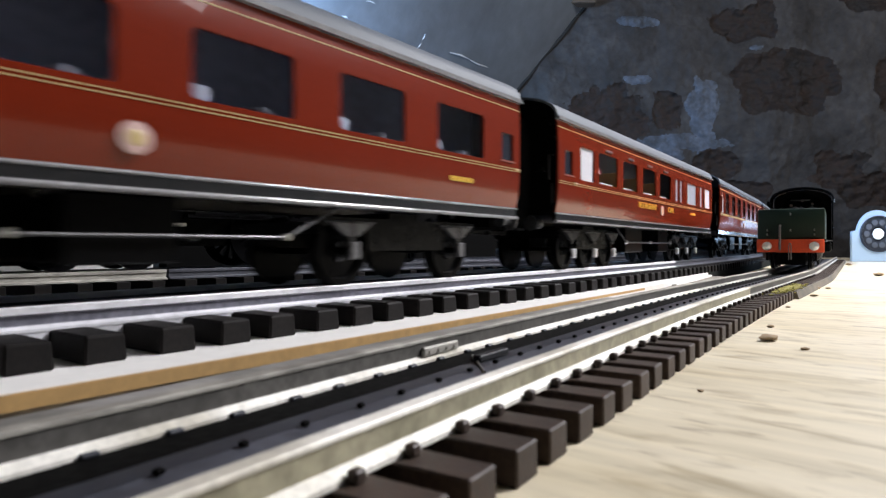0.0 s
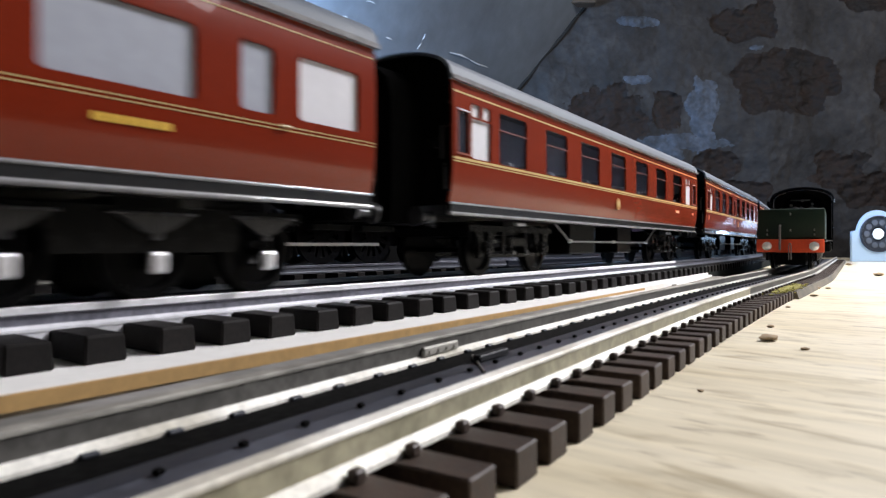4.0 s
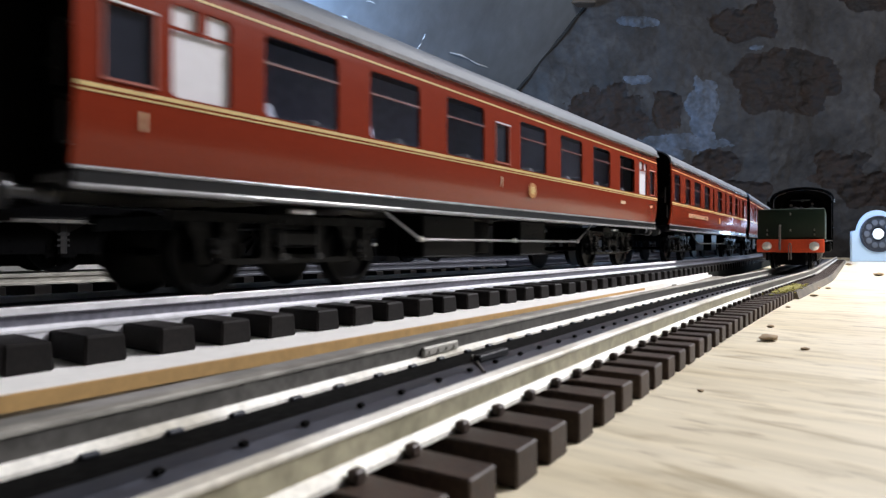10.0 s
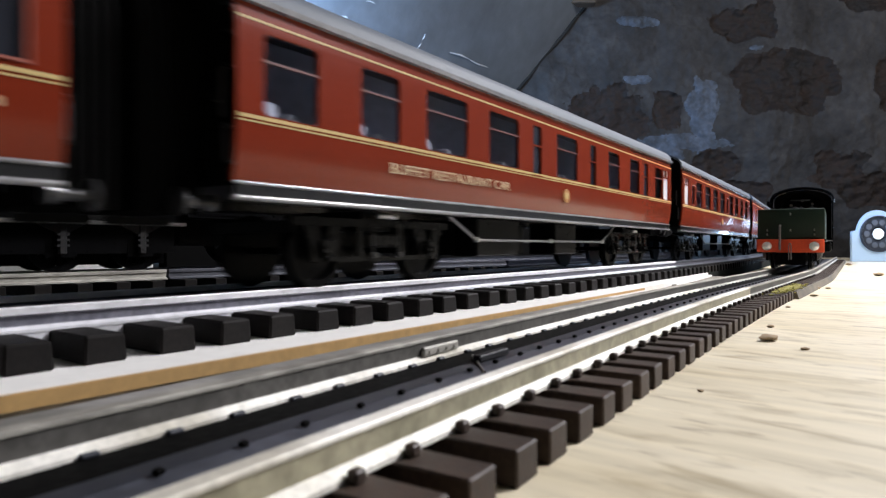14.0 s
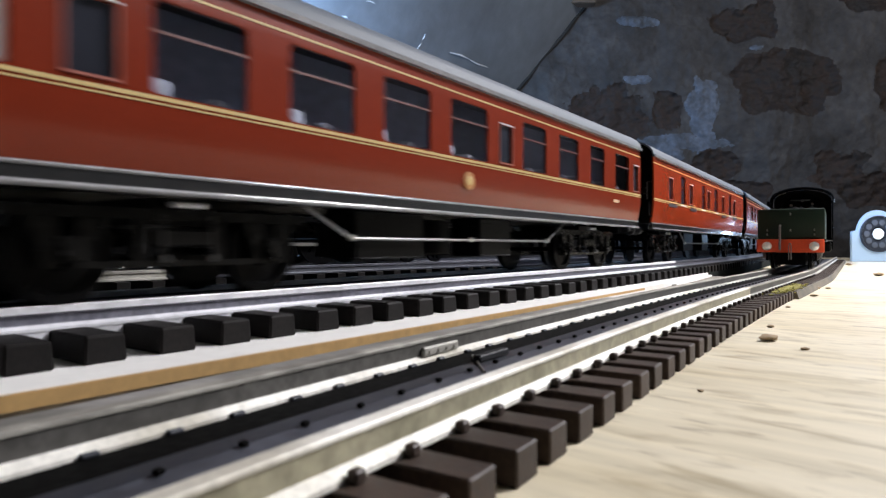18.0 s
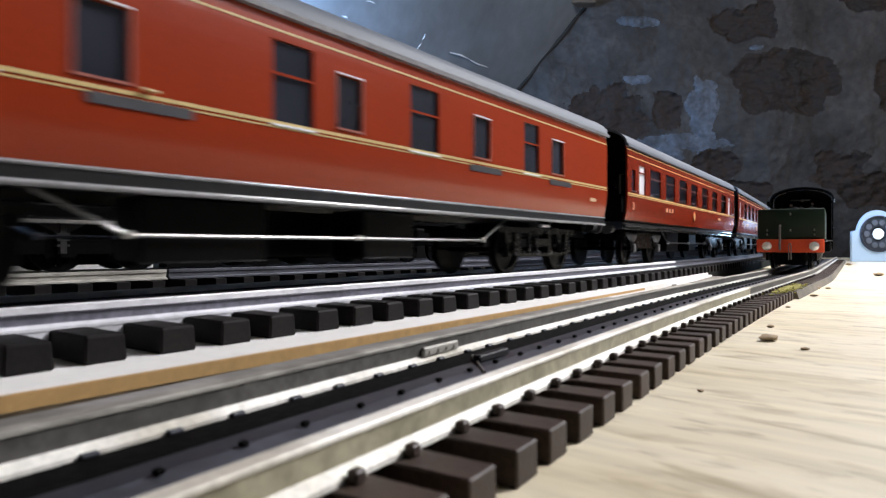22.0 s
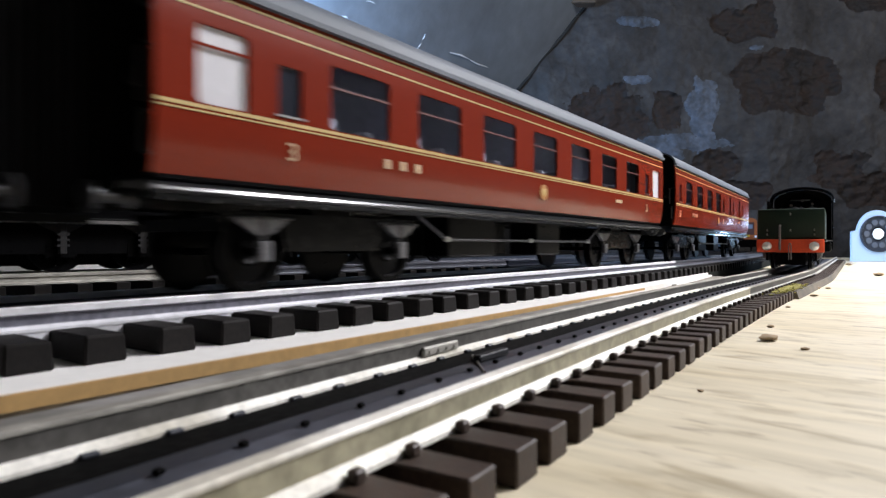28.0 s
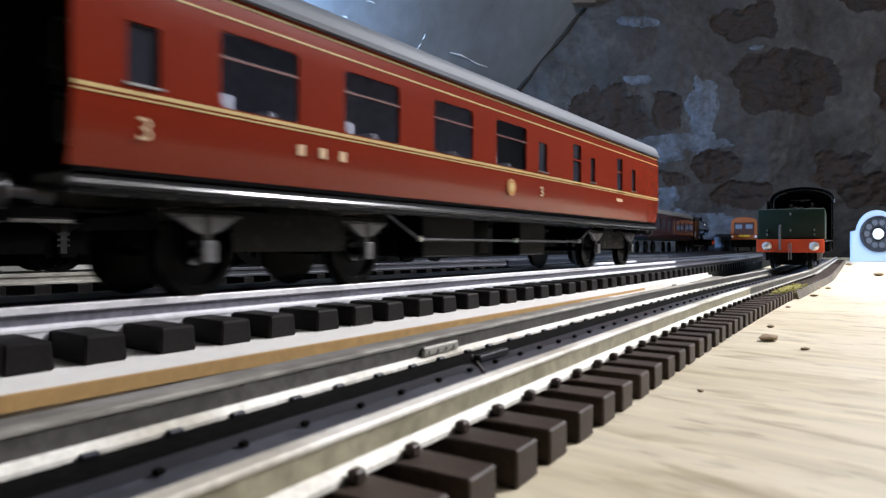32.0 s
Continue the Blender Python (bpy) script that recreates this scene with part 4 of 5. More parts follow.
        pts = [(f0 - 0.006, SOLE_LOW), (f0 + 0.014, 0.0153), (f1 - 0.014, 0.0153), (f1 + 0.006, SOLE_LOW)]
        for a, b in zip(pts, pts[1:]):
            rod(bm, (a[0], y, a[1]), (b[0], y, b[1]), 0.00055, sides=8)
        t = part("truss_rod", bm, TRUSS if spec["bogie"] == "plate" else BUFFER, c, "thin truss rod under the floor")
        for x in (f0 + 0.014, L / 2, f1 - 0.014):
            bm = bmesh.new()
            rod(bm, (x, y - s * 0.0006, 0.0155), (x, y + s * 0.0010, 0.0155), 0.0011, sides=10)
            part("truss_post", bm, WIRE, t)
            bm = bmesh.new()
    bm.free()
    for x0, x1, y0, y1 in spec["boxes"]:
        bm = bmesh.new()
        bevelled_box(bm, x0, x1, y0, y1, 0.0085, 0.0250, 0.0006, 1)
        part("underframe_box", bm, BLACK, c)
    for x in (spec["pivot"], L - spec["pivot"]):
        bogie(c, x, spec["axles"], spec["bogie"])
    # lettering and marks
    for kind, x, z, size in spec["marks"]:
        m = pose(x, -side_y(z) - 0.0003, z, 90, 0, 0)
        if kind == "crest":
            size *= 0.85
            bm = bmesh.new()
            lathe(bm, [(size * 0.6, 0.0), (size * 0.6, 0.0001), (size, 0.0002), (size, 0.0003), (size * 0.55, 0.0004)], m, 20)
            crest = part("crest", bm, spec.get("crest", CREST), c, "small round gilt crest")
            bm = bmesh.new()
            lathe(bm, [(size * 0.52, 0.0004), (size * 0.40, 0.00055), (size * 0.2, 0.0006)], m, 16)
            part("crest_shield", bm, GOLD, crest)
        elif kind == "bar":
            bm = bmesh.new()
            for k in range(5):
                box(bm, x - size + k * size * 0.4, x - size + k * size * 0.4 + size * 0.3, -side_y(z) - 0.0003, -side_y(z), z - 0.0009, z + 0.0009)
            part("number_bars", bm, spec.get("ink", CREAM), c)
        elif kind == "initials":
            bm = bmesh.new()
            for k in (-1, 0, 1):
                box(bm, x + k * size * 0.82 - 0.0012, x + k * size * 0.82 + 0.0012, -side_y(z) - 0.0003, -side_y(z), z - 0.0015, z + 0.0015)
            part("initials_bars", bm, spec.get("ink", CREAM), c)
        elif kind == "plate":
            bm = bmesh.new()
            box(bm, x - size, x + size, -side_y(z) - 0.0004, -side_y(z), z - 0.0012, z + 0.0012)
            part("door_plate", bm, GREY_PLATE, c)
        elif kind == "T":
            bm = bmesh.new()
            rod(bm, (x, -side_y(z), z), (x, -side_y(z) - 0.0012, z), 0.0006, sides=8)
            rod(bm, (x - 0.0016, -side_y(z) - 0.0012, z), (x + 0.0016, -side_y(z) - 0.0012, z), 0.0004, sides=8)
            part("door_handle", bm, GOLD, c)
        else:
            lettering("lettering", kind, size, spec.get("ink", CREAM), c, m, "gilt lettering on the side", spec.get("wide", {}).get(kind))
    return c


# both partition colours carry the bluish glare of the window glass
DIM_PANEL = material("dark_saloon_panel", (0.10, 0.10, 0.125), 0.6, grain=300, vary=0.2, bump=0.05, patch=25)
INNER = material("glare_tinted_partition", (0.42, 0.45, 0.58), 0.6, grain=300, vary=0.2, bump=0.05, patch=25)
CLEAR_GLASS = bpy.data.materials.new("clear_glass")
CLEAR_GLASS.use_nodes = True
_b = CLEAR_GLASS.node_tree.nodes["Principled BSDF"]
_b.inputs["Transmission Weight"].default_value, _b.inputs["Roughness"].default_value, _b.inputs["IOR"].default_value = 1.0, 0.02, 1.1
TINTED = bpy.data.materials.new("tinted_window_glass")
TINTED.use_nodes = True
_b = TINTED.node_tree.nodes["Principled BSDF"]
_b.inputs["Base Color"].default_value = (0.52, 0.54, 0.60, 1)
_b.inputs["Transmission Weight"].default_value, _b.inputs["Roughness"].default_value, _b.inputs["IOR"].default_value = 1.0, 0.03, 1.25
FRAME = material("dull_red_frame", (0.30, 0.085, 0.060), 0.4, grain=600, vary=0.1, bump=0.03)
BAR_RED = material("dim_red_glazing_bar", (0.085, 0.018, 0.016), 0.5, grain=600, vary=0.1, bump=0.03)
SEAT_PALE = material("pale_seat_cloth", (0.46, 0.47, 0.51), 0.8, grain=500, vary=0.15, bump=0.1)
TRUSS = material("dull_steel_rod", (0.30, 0.30, 0.29), 0.35, 1.0, grain=600, vary=0.15, bump=0.03)


def mm(*rows):
    return [(a / 1000, b / 1000, k) for a, b, k in rows]


BR_LINES = [(WAIST + 0.0004, 0.0009), (WAIST - 0.0008, 0.0004), (0.0716, 0.0006)]
LINING_LINES = [(WAIST + 0.0004, 0.0009), (WAIST - 0.0008, 0.0004), (0.0741, 0.0006), (0.0699, 0.0005)]
BOXES_A = [(0.128, 0.165, -0.0215, -0.008), (0.205, 0.232, -0.0215, -0.006), (0.150, 0.222, 0.006, 0.0215)]
SHARED_PLAIN = dict(mk=True, window=(0.0690, 0.0471), lines=BR_LINES, pivot=0.066, axles=(-0.027, 0.027), bogie="plate", boxes=BOXES_A, paint=MAROON)
SHARED_LINED = dict(mk=False, window=(0.0664, 0.0470), lines=LINING_LINES, pivot=0.066, axles=(-0.030, 0.030), bogie="spring", boxes=BOXES_A, paint=MAROON_C)
L1 = 0.388


def coach_specs():
    out = []
    out.append(dict(SHARED_LINED, front=0.250 - L1, length=L1, paint=MAROON_A, lines=[(WAIST + 0.0005, 0.00026), (WAIST - 0.0005, 0.00026), (0.0722, 0.0003)], mk=True, ink=YELLOW, window=(0.0655, 0.0480), plain=True,
                    label="glossy maroon dining coach with large dark windows", vents=[],
                    panes=mm((34, 46, "s"), (60, 90, "w"), (110, 142, "w"), (160, 212, "w"), (230, 261.5, "w"), (279, 309.5, "w"), (328, 359, "w"), (373, 382.5, "s")),
                    crest=PINK, marks=[("crest", 0.2165, 0.0368, 0.0044), ("bar", 0.344, 0.0385, 0.0078), ("T", 0.384, 0.0459, 0)]))
    out.append(dict(SHARED_LINED, front=0.289, length=0.356, paint=MAROON_A, lines=[(WAIST - 0.0005, 0.00026), (WAIST - 0.0015, 0.00026), (0.0722, 0.0003)], mk=True, ink=YELLOW, bogie="bright", axles=(-0.032, 0.0, 0.032), pivot=0.068,
                    window=(0.0660, 0.0478), crest=PINK, label="maroon restaurant coach with lamps on its tables", vents=[],
                    panes=mm((7.8, 17.5, "s"), (28.6, 48.7, "P"), (54.8, 86.9, "d"), (96.6, 126, "d"), (137, 168, "d"), (178, 208, "d"), (222, 231.6, "Q"), (235.7, 245, "Q"), (259.5, 293.8, "Q"), (306, 316.7, "Q"), (325, 348.7, "P")),
                    marks=[("RESTAURANT", 0.149, 0.0402, 0.0041), ("crest", 0.184, 0.0388, 0.0042), ("CAR", 0.208, 0.0402, 0.0041), ("bar", 0.279, 0.0402, 0.009), ("T", 0.020, 0.0452, 0), ("T", 0.320, 0.0452, 0)],
                    wide={"RESTAURANT": 0.0415, "CAR": 0.0152}, dining=True))
    vents = [0.03 + 0.041 * i for i in range(9)]
    out.append(dict(SHARED_PLAIN, front=0.687, length=0.3825, label="maroon main line coach with sliding window vents", vents=vents,
                    panes=mm((3, 11, "s"), (13, 28, "W"), (35, 60, "w"), (80, 105, "w"), (123, 150, "w"), (169, 195, "w"), (215, 241.5, "w"), (260.5, 286, "w"), (305.5, 331.5, "w"), (343.5, 361, "W"), (366, 377, "s")),
                    marks=[("crest", 0.1807, 0.0385, 0.0042), ("bar", 0.318, 0.0400, 0.005), ("bar", 0.367, 0.0400, 0.0016)]))
    out.append(dict(SHARED_PLAIN, front=1.1065, length=0.391, label="maroon main line coach with first class number", vents=vents[::2],
                    panes=mm((6, 17, "s"), (21.2, 37.3, "W"), (47.6, 75, "w"), (89, 115, "w"), (131.5, 158, "w"), (167, 178, "s"), (188.5, 214.5, "w"), (231, 258, "w"), (273.5, 299.5, "w"), (316, 343, "w"), (352.5, 369, "W"), (374, 384, "s")),
                    marks=[("crest", 0.200, 0.0385, 0.0042), ("1", 0.172, 0.0400, 0.0047), ("1", 0.0145, 0.0400, 0.0047), ("bar", 0.322, 0.0400, 0.004), ("bar", 0.378, 0.0400, 0.0016)]))
    out.append(dict(SHARED_PLAIN, front=1.536, length=0.390, label="maroon buffet restaurant coach lettered along its side", vents=vents[1::2],
                    panes=mm((8.4, 28, "w"), (46, 65, "w"), (80, 106.8, "w"), (123, 148.6, "w"), (162.4, 171, "t"), (188, 213.5, "w"), (231, 239.5, "t"), (259, 277.5, "w"), (297, 315.5, "w"), (325, 334, "t"), (350, 367, "w"), (370, 384, "W")),
                    marks=[("BUFFET RESTAURANT CAR", 0.100, 0.0385, 0.0036), ("crest", 0.199, 0.0385, 0.0042)], wide={"BUFFET RESTAURANT CAR": 0.080}))
    out.append(dict(SHARED_PLAIN, front=1.960, length=0.389, label="maroon corridor coach with nine side windows", vents=vents,
                    panes=mm((7.6, 24.3, "W"), (34.5, 45, "s"), (53, 78.8, "w"), (92.6, 118.5, "w"), (132, 157.7, "w"), (170.5, 197, "w"), (206.3, 217, "s"), (227, 250.5, "w"), (265, 288.5, "w"), (305, 325.5, "w"), (343, 367, "w"), (375, 384, "s")),
                    marks=[("crest", 0.1826, 0.0385, 0.0042), ("bar", 0.345, 0.0400, 0.004)]))
    out.append(dict(SHARED_PLAIN, front=2.3785, length=0.400, paint=MAROON_B, label="bright crimson luggage brake coach with small windows", vents=vents[::3],
                    panes=mm((41.5, 52.5, "s"), (79.5, 95, "t"), (109.5, 121, "s"), (160, 174.5, "t"), (184, 194.5, "s"), (219, 235.5, "t"), (259, 271, "s"), (300.5, 315, "t"), (328.5, 341, "s")),
                    marks=[("plate", 0.053, 0.0440, 0.013), ("plate", 0.124, 0.0440, 0.012), ("plate", 0.268, 0.0440, 0.012), ("plate", 0.338, 0.0440, 0.012), ("T", 0.059, 0.0475, 0), ("T", 0.125, 0.0475, 0), ("bar", 0.380, 0.0385, 0.004)]))
    vl = [0.028 + 0.0258 * i for i in range(14)]
    out.append(dict(SHARED_LINED, front=2.8135, length=0.386, label="maroon coach with gold lining and cream initials", vents=vl,
                    panes=mm((8.6, 16, "s"), (24.4, 39.5, "W"), (50, 77.5, "w"), (91, 118.5, "w"), (132, 159, "w"), (173, 198, "w"), (216, 243, "w"), (262, 288, "w"), (308, 334.5, "w"), (347, 363, "W"), (371, 381, "s")),
                    marks=[("initials", 0.103, 0.0398, 0.0100), ("crest", 0.185, 0.0385, 0.0044), ("bar", 0.298, 0.0402, 0.005), ("3", 0.0125, 0.0385, 0.0052), ("3", 0.374, 0.0385, 0.0052)]))
    out.append(dict(SHARED_LINED, front=3.232, length=0.389, label="maroon coach with gold lining and row of roof vents", vents=vl,
                    panes=mm((10.5, 25.5, "W"), (35, 43.5, "s"), (54.5, 81.5, "w"), (97, 124, "w"), (140.5, 167.5, "w"), (184.5, 210, "w"), (227, 252.5, "w"), (270, 294, "w"), (311, 335, "w"), (349, 356, "s"), (365, 381, "P")),
                    marks=[("initials", 0.0885, 0.0398, 0.0100), ("crest", 0.1947, 0.0385, 0.0044), ("bar", 0.298, 0.0402, 0.005), ("3", 0.040, 0.0385, 0.0052), ("3", 0.352, 0.0385, 0.0052)]))
    out.append(dict(SHARED_LINED, front=3.657, length=0.394, label="maroon brake coach at the tail of the train", vents=[0.05 + 0.047 * i for i in range(7)],
                    panes=mm((11.3, 19, "s"), (34.6, 60, "w"), (78, 104.3, "w"), (123.8, 150, "w"), (168, 195, "w"), (207, 216, "s"), (246.5, 257, "t"), (270, 276.5, "s"), (311.5, 321, "t"), (338, 345, "s")),
                    marks=[("initials", 0.0690, 0.0398, 0.0100), ("crest", 0.1807, 0.0385, 0.0044), ("3", 0.0153, 0.0385, 0.0054), ("3", 0.2104, 0.0385, 0.0048), ("bar", 0.316, 0.0410, 0.005)]))
    return out


COACHES = []
for spec in coach_specs():
    COACHES.append((coach(spec), spec))


# wooden batten where wall and ceiling meet
bm = bmesh.new()
bevelled_box(bm, (988 - 784) * S, (1046 - 784) * S, END_Y - 0.06, END_Y - 0.02, EYE + 416 * S, EYE + 470 * S, 0.004)
batten = part("roof_batten", bm, material("dull_brown_timber", (0.085, 0.060, 0.042), 0.7, grain=120, vary=0.3, bump=0.3, patch=20, stretch=(0.4, 2, 2)))
tagged(batten, "brown wooden batten under the sloping ceiling", "beam", kind="structure")

# open joint between wall and sloping ceiling
bm = bmesh.new()
for k in range(24):
    a, b = FOOT + UPS * (3.6 * k / 24), FOOT + UPS * (3.6 * (k + 1) / 24)
    wob = Vector((0.003 * math.sin(k * 2.1), -0.004, 0))
    rod(bm, a + wob, b + Vector((0.003 * math.sin(k * 2.1 + 2.1), -0.004, 0)), 0.005 + 0.0015 * math.sin(k * 1.3), sides=8)
part("corner_joint", bm, JOINT, wall_end, "dark ragged joint along the ceiling")

# scuffs on the sloping ceiling
SLOPE_N = G.cross(UPS).normalized()
if SLOPE_N.z > 0:
    SLOPE_N = -SLOPE_N


def on_slope(x, y):
    way = Vector(((x - 784) / 1110, 1, (436 - y) / 1110))
    eye = Vector((0, 0, EYE))
    d = (FOOT - eye).dot(SLOPE_N) / way.dot(SLOPE_N)
    return eye + way * d


bm = bmesh.new()
for x0, y0, x1, y1, w in ((795, 93, 828, 104, 0.0022), (830, 106, 862, 119, 0.0020), (737, 86, 744, 76, 0.0008), (745, 70, 750, 60, 0.0006), (682, 66, 692, 70, 0.0014), (604, 28, 614, 32, 0.0012), (648, 2, 662, 6, 0.0014), (566, 17, 576, 20, 0.0010)):
    a, b = on_slope(x0, y0) + SLOPE_N * 0.003, on_slope(x1, y1) + SLOPE_N * 0.003
    c = a.lerp(b, 0.5) + Vector((random.uniform(-1, 1), 0, random.uniform(-1, 1))) * 0.004
    rod(bm, a, c, w * 0.4, w, 6)
    rod(bm, c, b, w, w * 0.3, 6)
part("plaster_scuffs", bm, PALE, bpy.data.objects["ceiling_slope"], "pale scratches in the plaster", kind="stuff")


# ---- locomotive and tender on the near line ----
def rolling(name, label, category, m):
    return thing(name, label, category, m)


def disc_wheel(parent, x, y, r, spokes=0, mat=None):
    bm = bmesh.new()
    s = -1 if y < 0 else 1
    m = Matrix.Translation((x, y, r)) @ pose(0, 0, 0, -90 * s)
    if spokes:
        # one casting: hub and rim joined by spokes, open between them
        n = spokes * 2
        radii = (0.0004, r * 0.30, r * 0.76, r)
        grid = {}
        for h, z in ((0, -0.0008), (1, 0.0016)):
            for q, rad in enumerate(radii):
                for i in range(n):
                    a = 2 * math.pi * i / n
                    grid[h, q, i] = bm.verts.new(m @ Vector((rad * math.cos(a), rad * math.sin(a), z)))
        for i in range(n):
            j = (i + 1) % n
            for q in range(3):
                if q == 1 and i % 2:
                    continue
                for h in (0, 1):
                    bm.faces.new((grid[h, q, i], grid[h, q + 1, i], grid[h, q + 1, j], grid[h, q, j]))
                if q == 1:
                    for e in (i, j):
                        bm.faces.new((grid[0, 1, e], grid[0, 2, e], grid[1, 2, e], grid[1, 1, e]))
            for q in ((0, 3) if i % 2 == 0 else (0, 1, 2, 3)):
                bm.faces.new((grid[0, q, i], grid[0, q, j], grid[1, q, j], grid[1, q, i]))
    else:
        lathe(bm, [(0.0012, 0.0016), (r * 0.3, 0.0022), (r * 0.8, 0.0010), (r * 0.84, 0.0024), (r, 0.0024), (r, 0.0004), (r * 1.08, 0.0), (r * 1.08, -0.0008), (0.0012, -0.0008)], m, 28)
    return part("wheel", bm, mat or BLACK, parent, smooth=True)


def tender(name, label, m, body, beam, width=0.0525, length=0.150, top=0.0593, spokes=0, rr=0.0125, first=0.020, pitch=None, low=0.0150):
    c = rolling(name, label, "locomotive tender", m)
    h = width / 2
    pitch = pitch or (length - 0.042) / 2
    bm = bmesh.new()
    bevelled_box(bm, 0.002, length, -h, h, 0.0284, top, 0.0016, 2)
    tank = part("tank", bm, body, c, smooth=True)
    bm = bmesh.new()
    for k in range(70):
        t = bmesh.new()
        bmesh.ops.create_icosphere(t, subdivisions=1, radius=random.uniform(0.002, 0.0042))
        for v in t.verts:
            v.co *= 1 + random.uniform(-0.25, 0.25)
        x = random.uniform(0.055, length - 0.01)
        merge(bm, t, Matrix.Translation((x, random.uniform(-h + 0.006, h - 0.006), top + random.uniform(-0.002, 0.002))))
    part("coal", bm, MATT_BLACK, c, "heap of black coal", kind="stuff")
    bm = bmesh.new()
    bevelled_box(bm, -0.0022, 0.0018, -0.0276, 0.0284, 0.0158, 0.0283, 0.0006, 1)
    b = part("buffer_beam", bm, beam, c)
    for y in (-0.0195, 0.0195):
        bm = bmesh.new()
        lathe(bm, [(0.0042, -0.0021), (0.0042, 0.0006), (0.0026, 0.0012), (0.0024, 0.0060), (0.0016, 0.0062), (0.0016, 0.0080), (0.0032, 0.0084), (0.0035, 0.0092), (0.0022, 0.0100)],
              Matrix.Translation((-0.0022, y, 0.0218)) @ pose(0, 0, 0, 0, -90, 0), 20)
        part("buffer", bm, SHINY_CAST if beam is RED else BLACK, b, smooth=True)
    bm = bmesh.new()
    rod(bm, (-0.0022, 0, 0.0240), (-0.0070, 0, 0.0240), 0.0010, sides=8)
    for k in range(4):
        z = 0.0230 - 0.0034 * k
        rod(bm, (-0.0066, -0.0010, z), (-0.0066, -0.0010, z - 0.0034), 0.0005, sides=6)
        rod(bm, (-0.0066, 0.0010, z), (-0.0066, 0.0010, z - 0.0034), 0.0005, sides=6)
    part("coupling", bm, GREY_STEEL, b)
    bm = bmesh.new()
    rod(bm, (-0.0044, 0.0085, 0.0180), (-0.0044, 0.0085, 0.0400), 0.0010, sides=8)
    rod(bm, (-0.0044, 0.0085, 0.0395), (-0.0005, 0.0085, 0.0415), 0.0010, sides=8)
    part("brake_pipe", bm, GREY_STEEL, b)
    for y, z in ((0.0, top - 0.005), (0.0195, 0.0370), (0.0, 0.0370), (-0.0195, 0.0370), (0.0195, 0.0330), (-0.0195, 0.0325)):
        bm = bmesh.new()
        bevelled_box(bm, 0.0004, 0.0026, y - 0.0006, y + 0.0006, z - 0.0011, z + 0.0011, 0.0003, 1)
        part("lamp_iron", bm, TRUSS, tank)
    bm = bmesh.new()
    box(bm, 0.0019, length, -0.0290, 0.0290, 0.0264, 0.0283)
    # parked tender's light-caught edge is put in as bright metal
    part("footplate", bm, WIRE if spokes else BLACK, c)
    bm = bmesh.new()
    box(bm, 0.012, length - 0.006, -0.0122, 0.0122, 0.0038, 0.0262)
    part("inner_frame", bm, BLACK, c)
    for y in (-0.0205, 0.0205):
        bm = bmesh.new()
        box(bm, 0.004, length - 0.004, y - 0.0008, y + 0.0008, low, 0.0263)
        for k in range(3):
            x = first + pitch * k
            box(bm, x - 0.0075, x + 0.0075, y - 0.0010, y + 0.0010, 0.0080, 0.0155)
        part("side_frame", bm, BLACK, c)
    for k in range(3):
        x = first + pitch * k
        for y in (-0.0150, 0.0150):
            disc_wheel(c, x, y, rr, spokes)
        for y in (-0.0228, 0.0228):
            bm = bmesh.new()
            vs = [bm.verts.new((x + dx, y + dy, z)) for dy in (-0.0009, 0.0009) for dx, z in ((-0.0120, 0.0262), (0.0120, 0.0262), (0.0030, 0.0215), (-0.0030, 0.0215))]
            for f in ((0, 1, 2, 3), (7, 6, 5, 4), (0, 4, 5, 1), (1, 5, 6, 2), (2, 6, 7, 3), (3, 7, 4, 0)):
                bm.faces.new([vs[i] for i in f])
            for q in range(3):
                box(bm, x - 0.0030, x + 0.0030, y - 0.0022, y + 0.0022, 0.0200 - 0.0030 * q, 0.0212 - 0.0030 * q)
            bevelled_box(bm, x - 0.0018, x + 0.0018, y - 0.0020, y + 0.0020, 0.0100, 0.0270, 0.0004, 1)
            part("axle_spring", bm, BUFFER if spokes else GREY_STEEL, c)
    return c


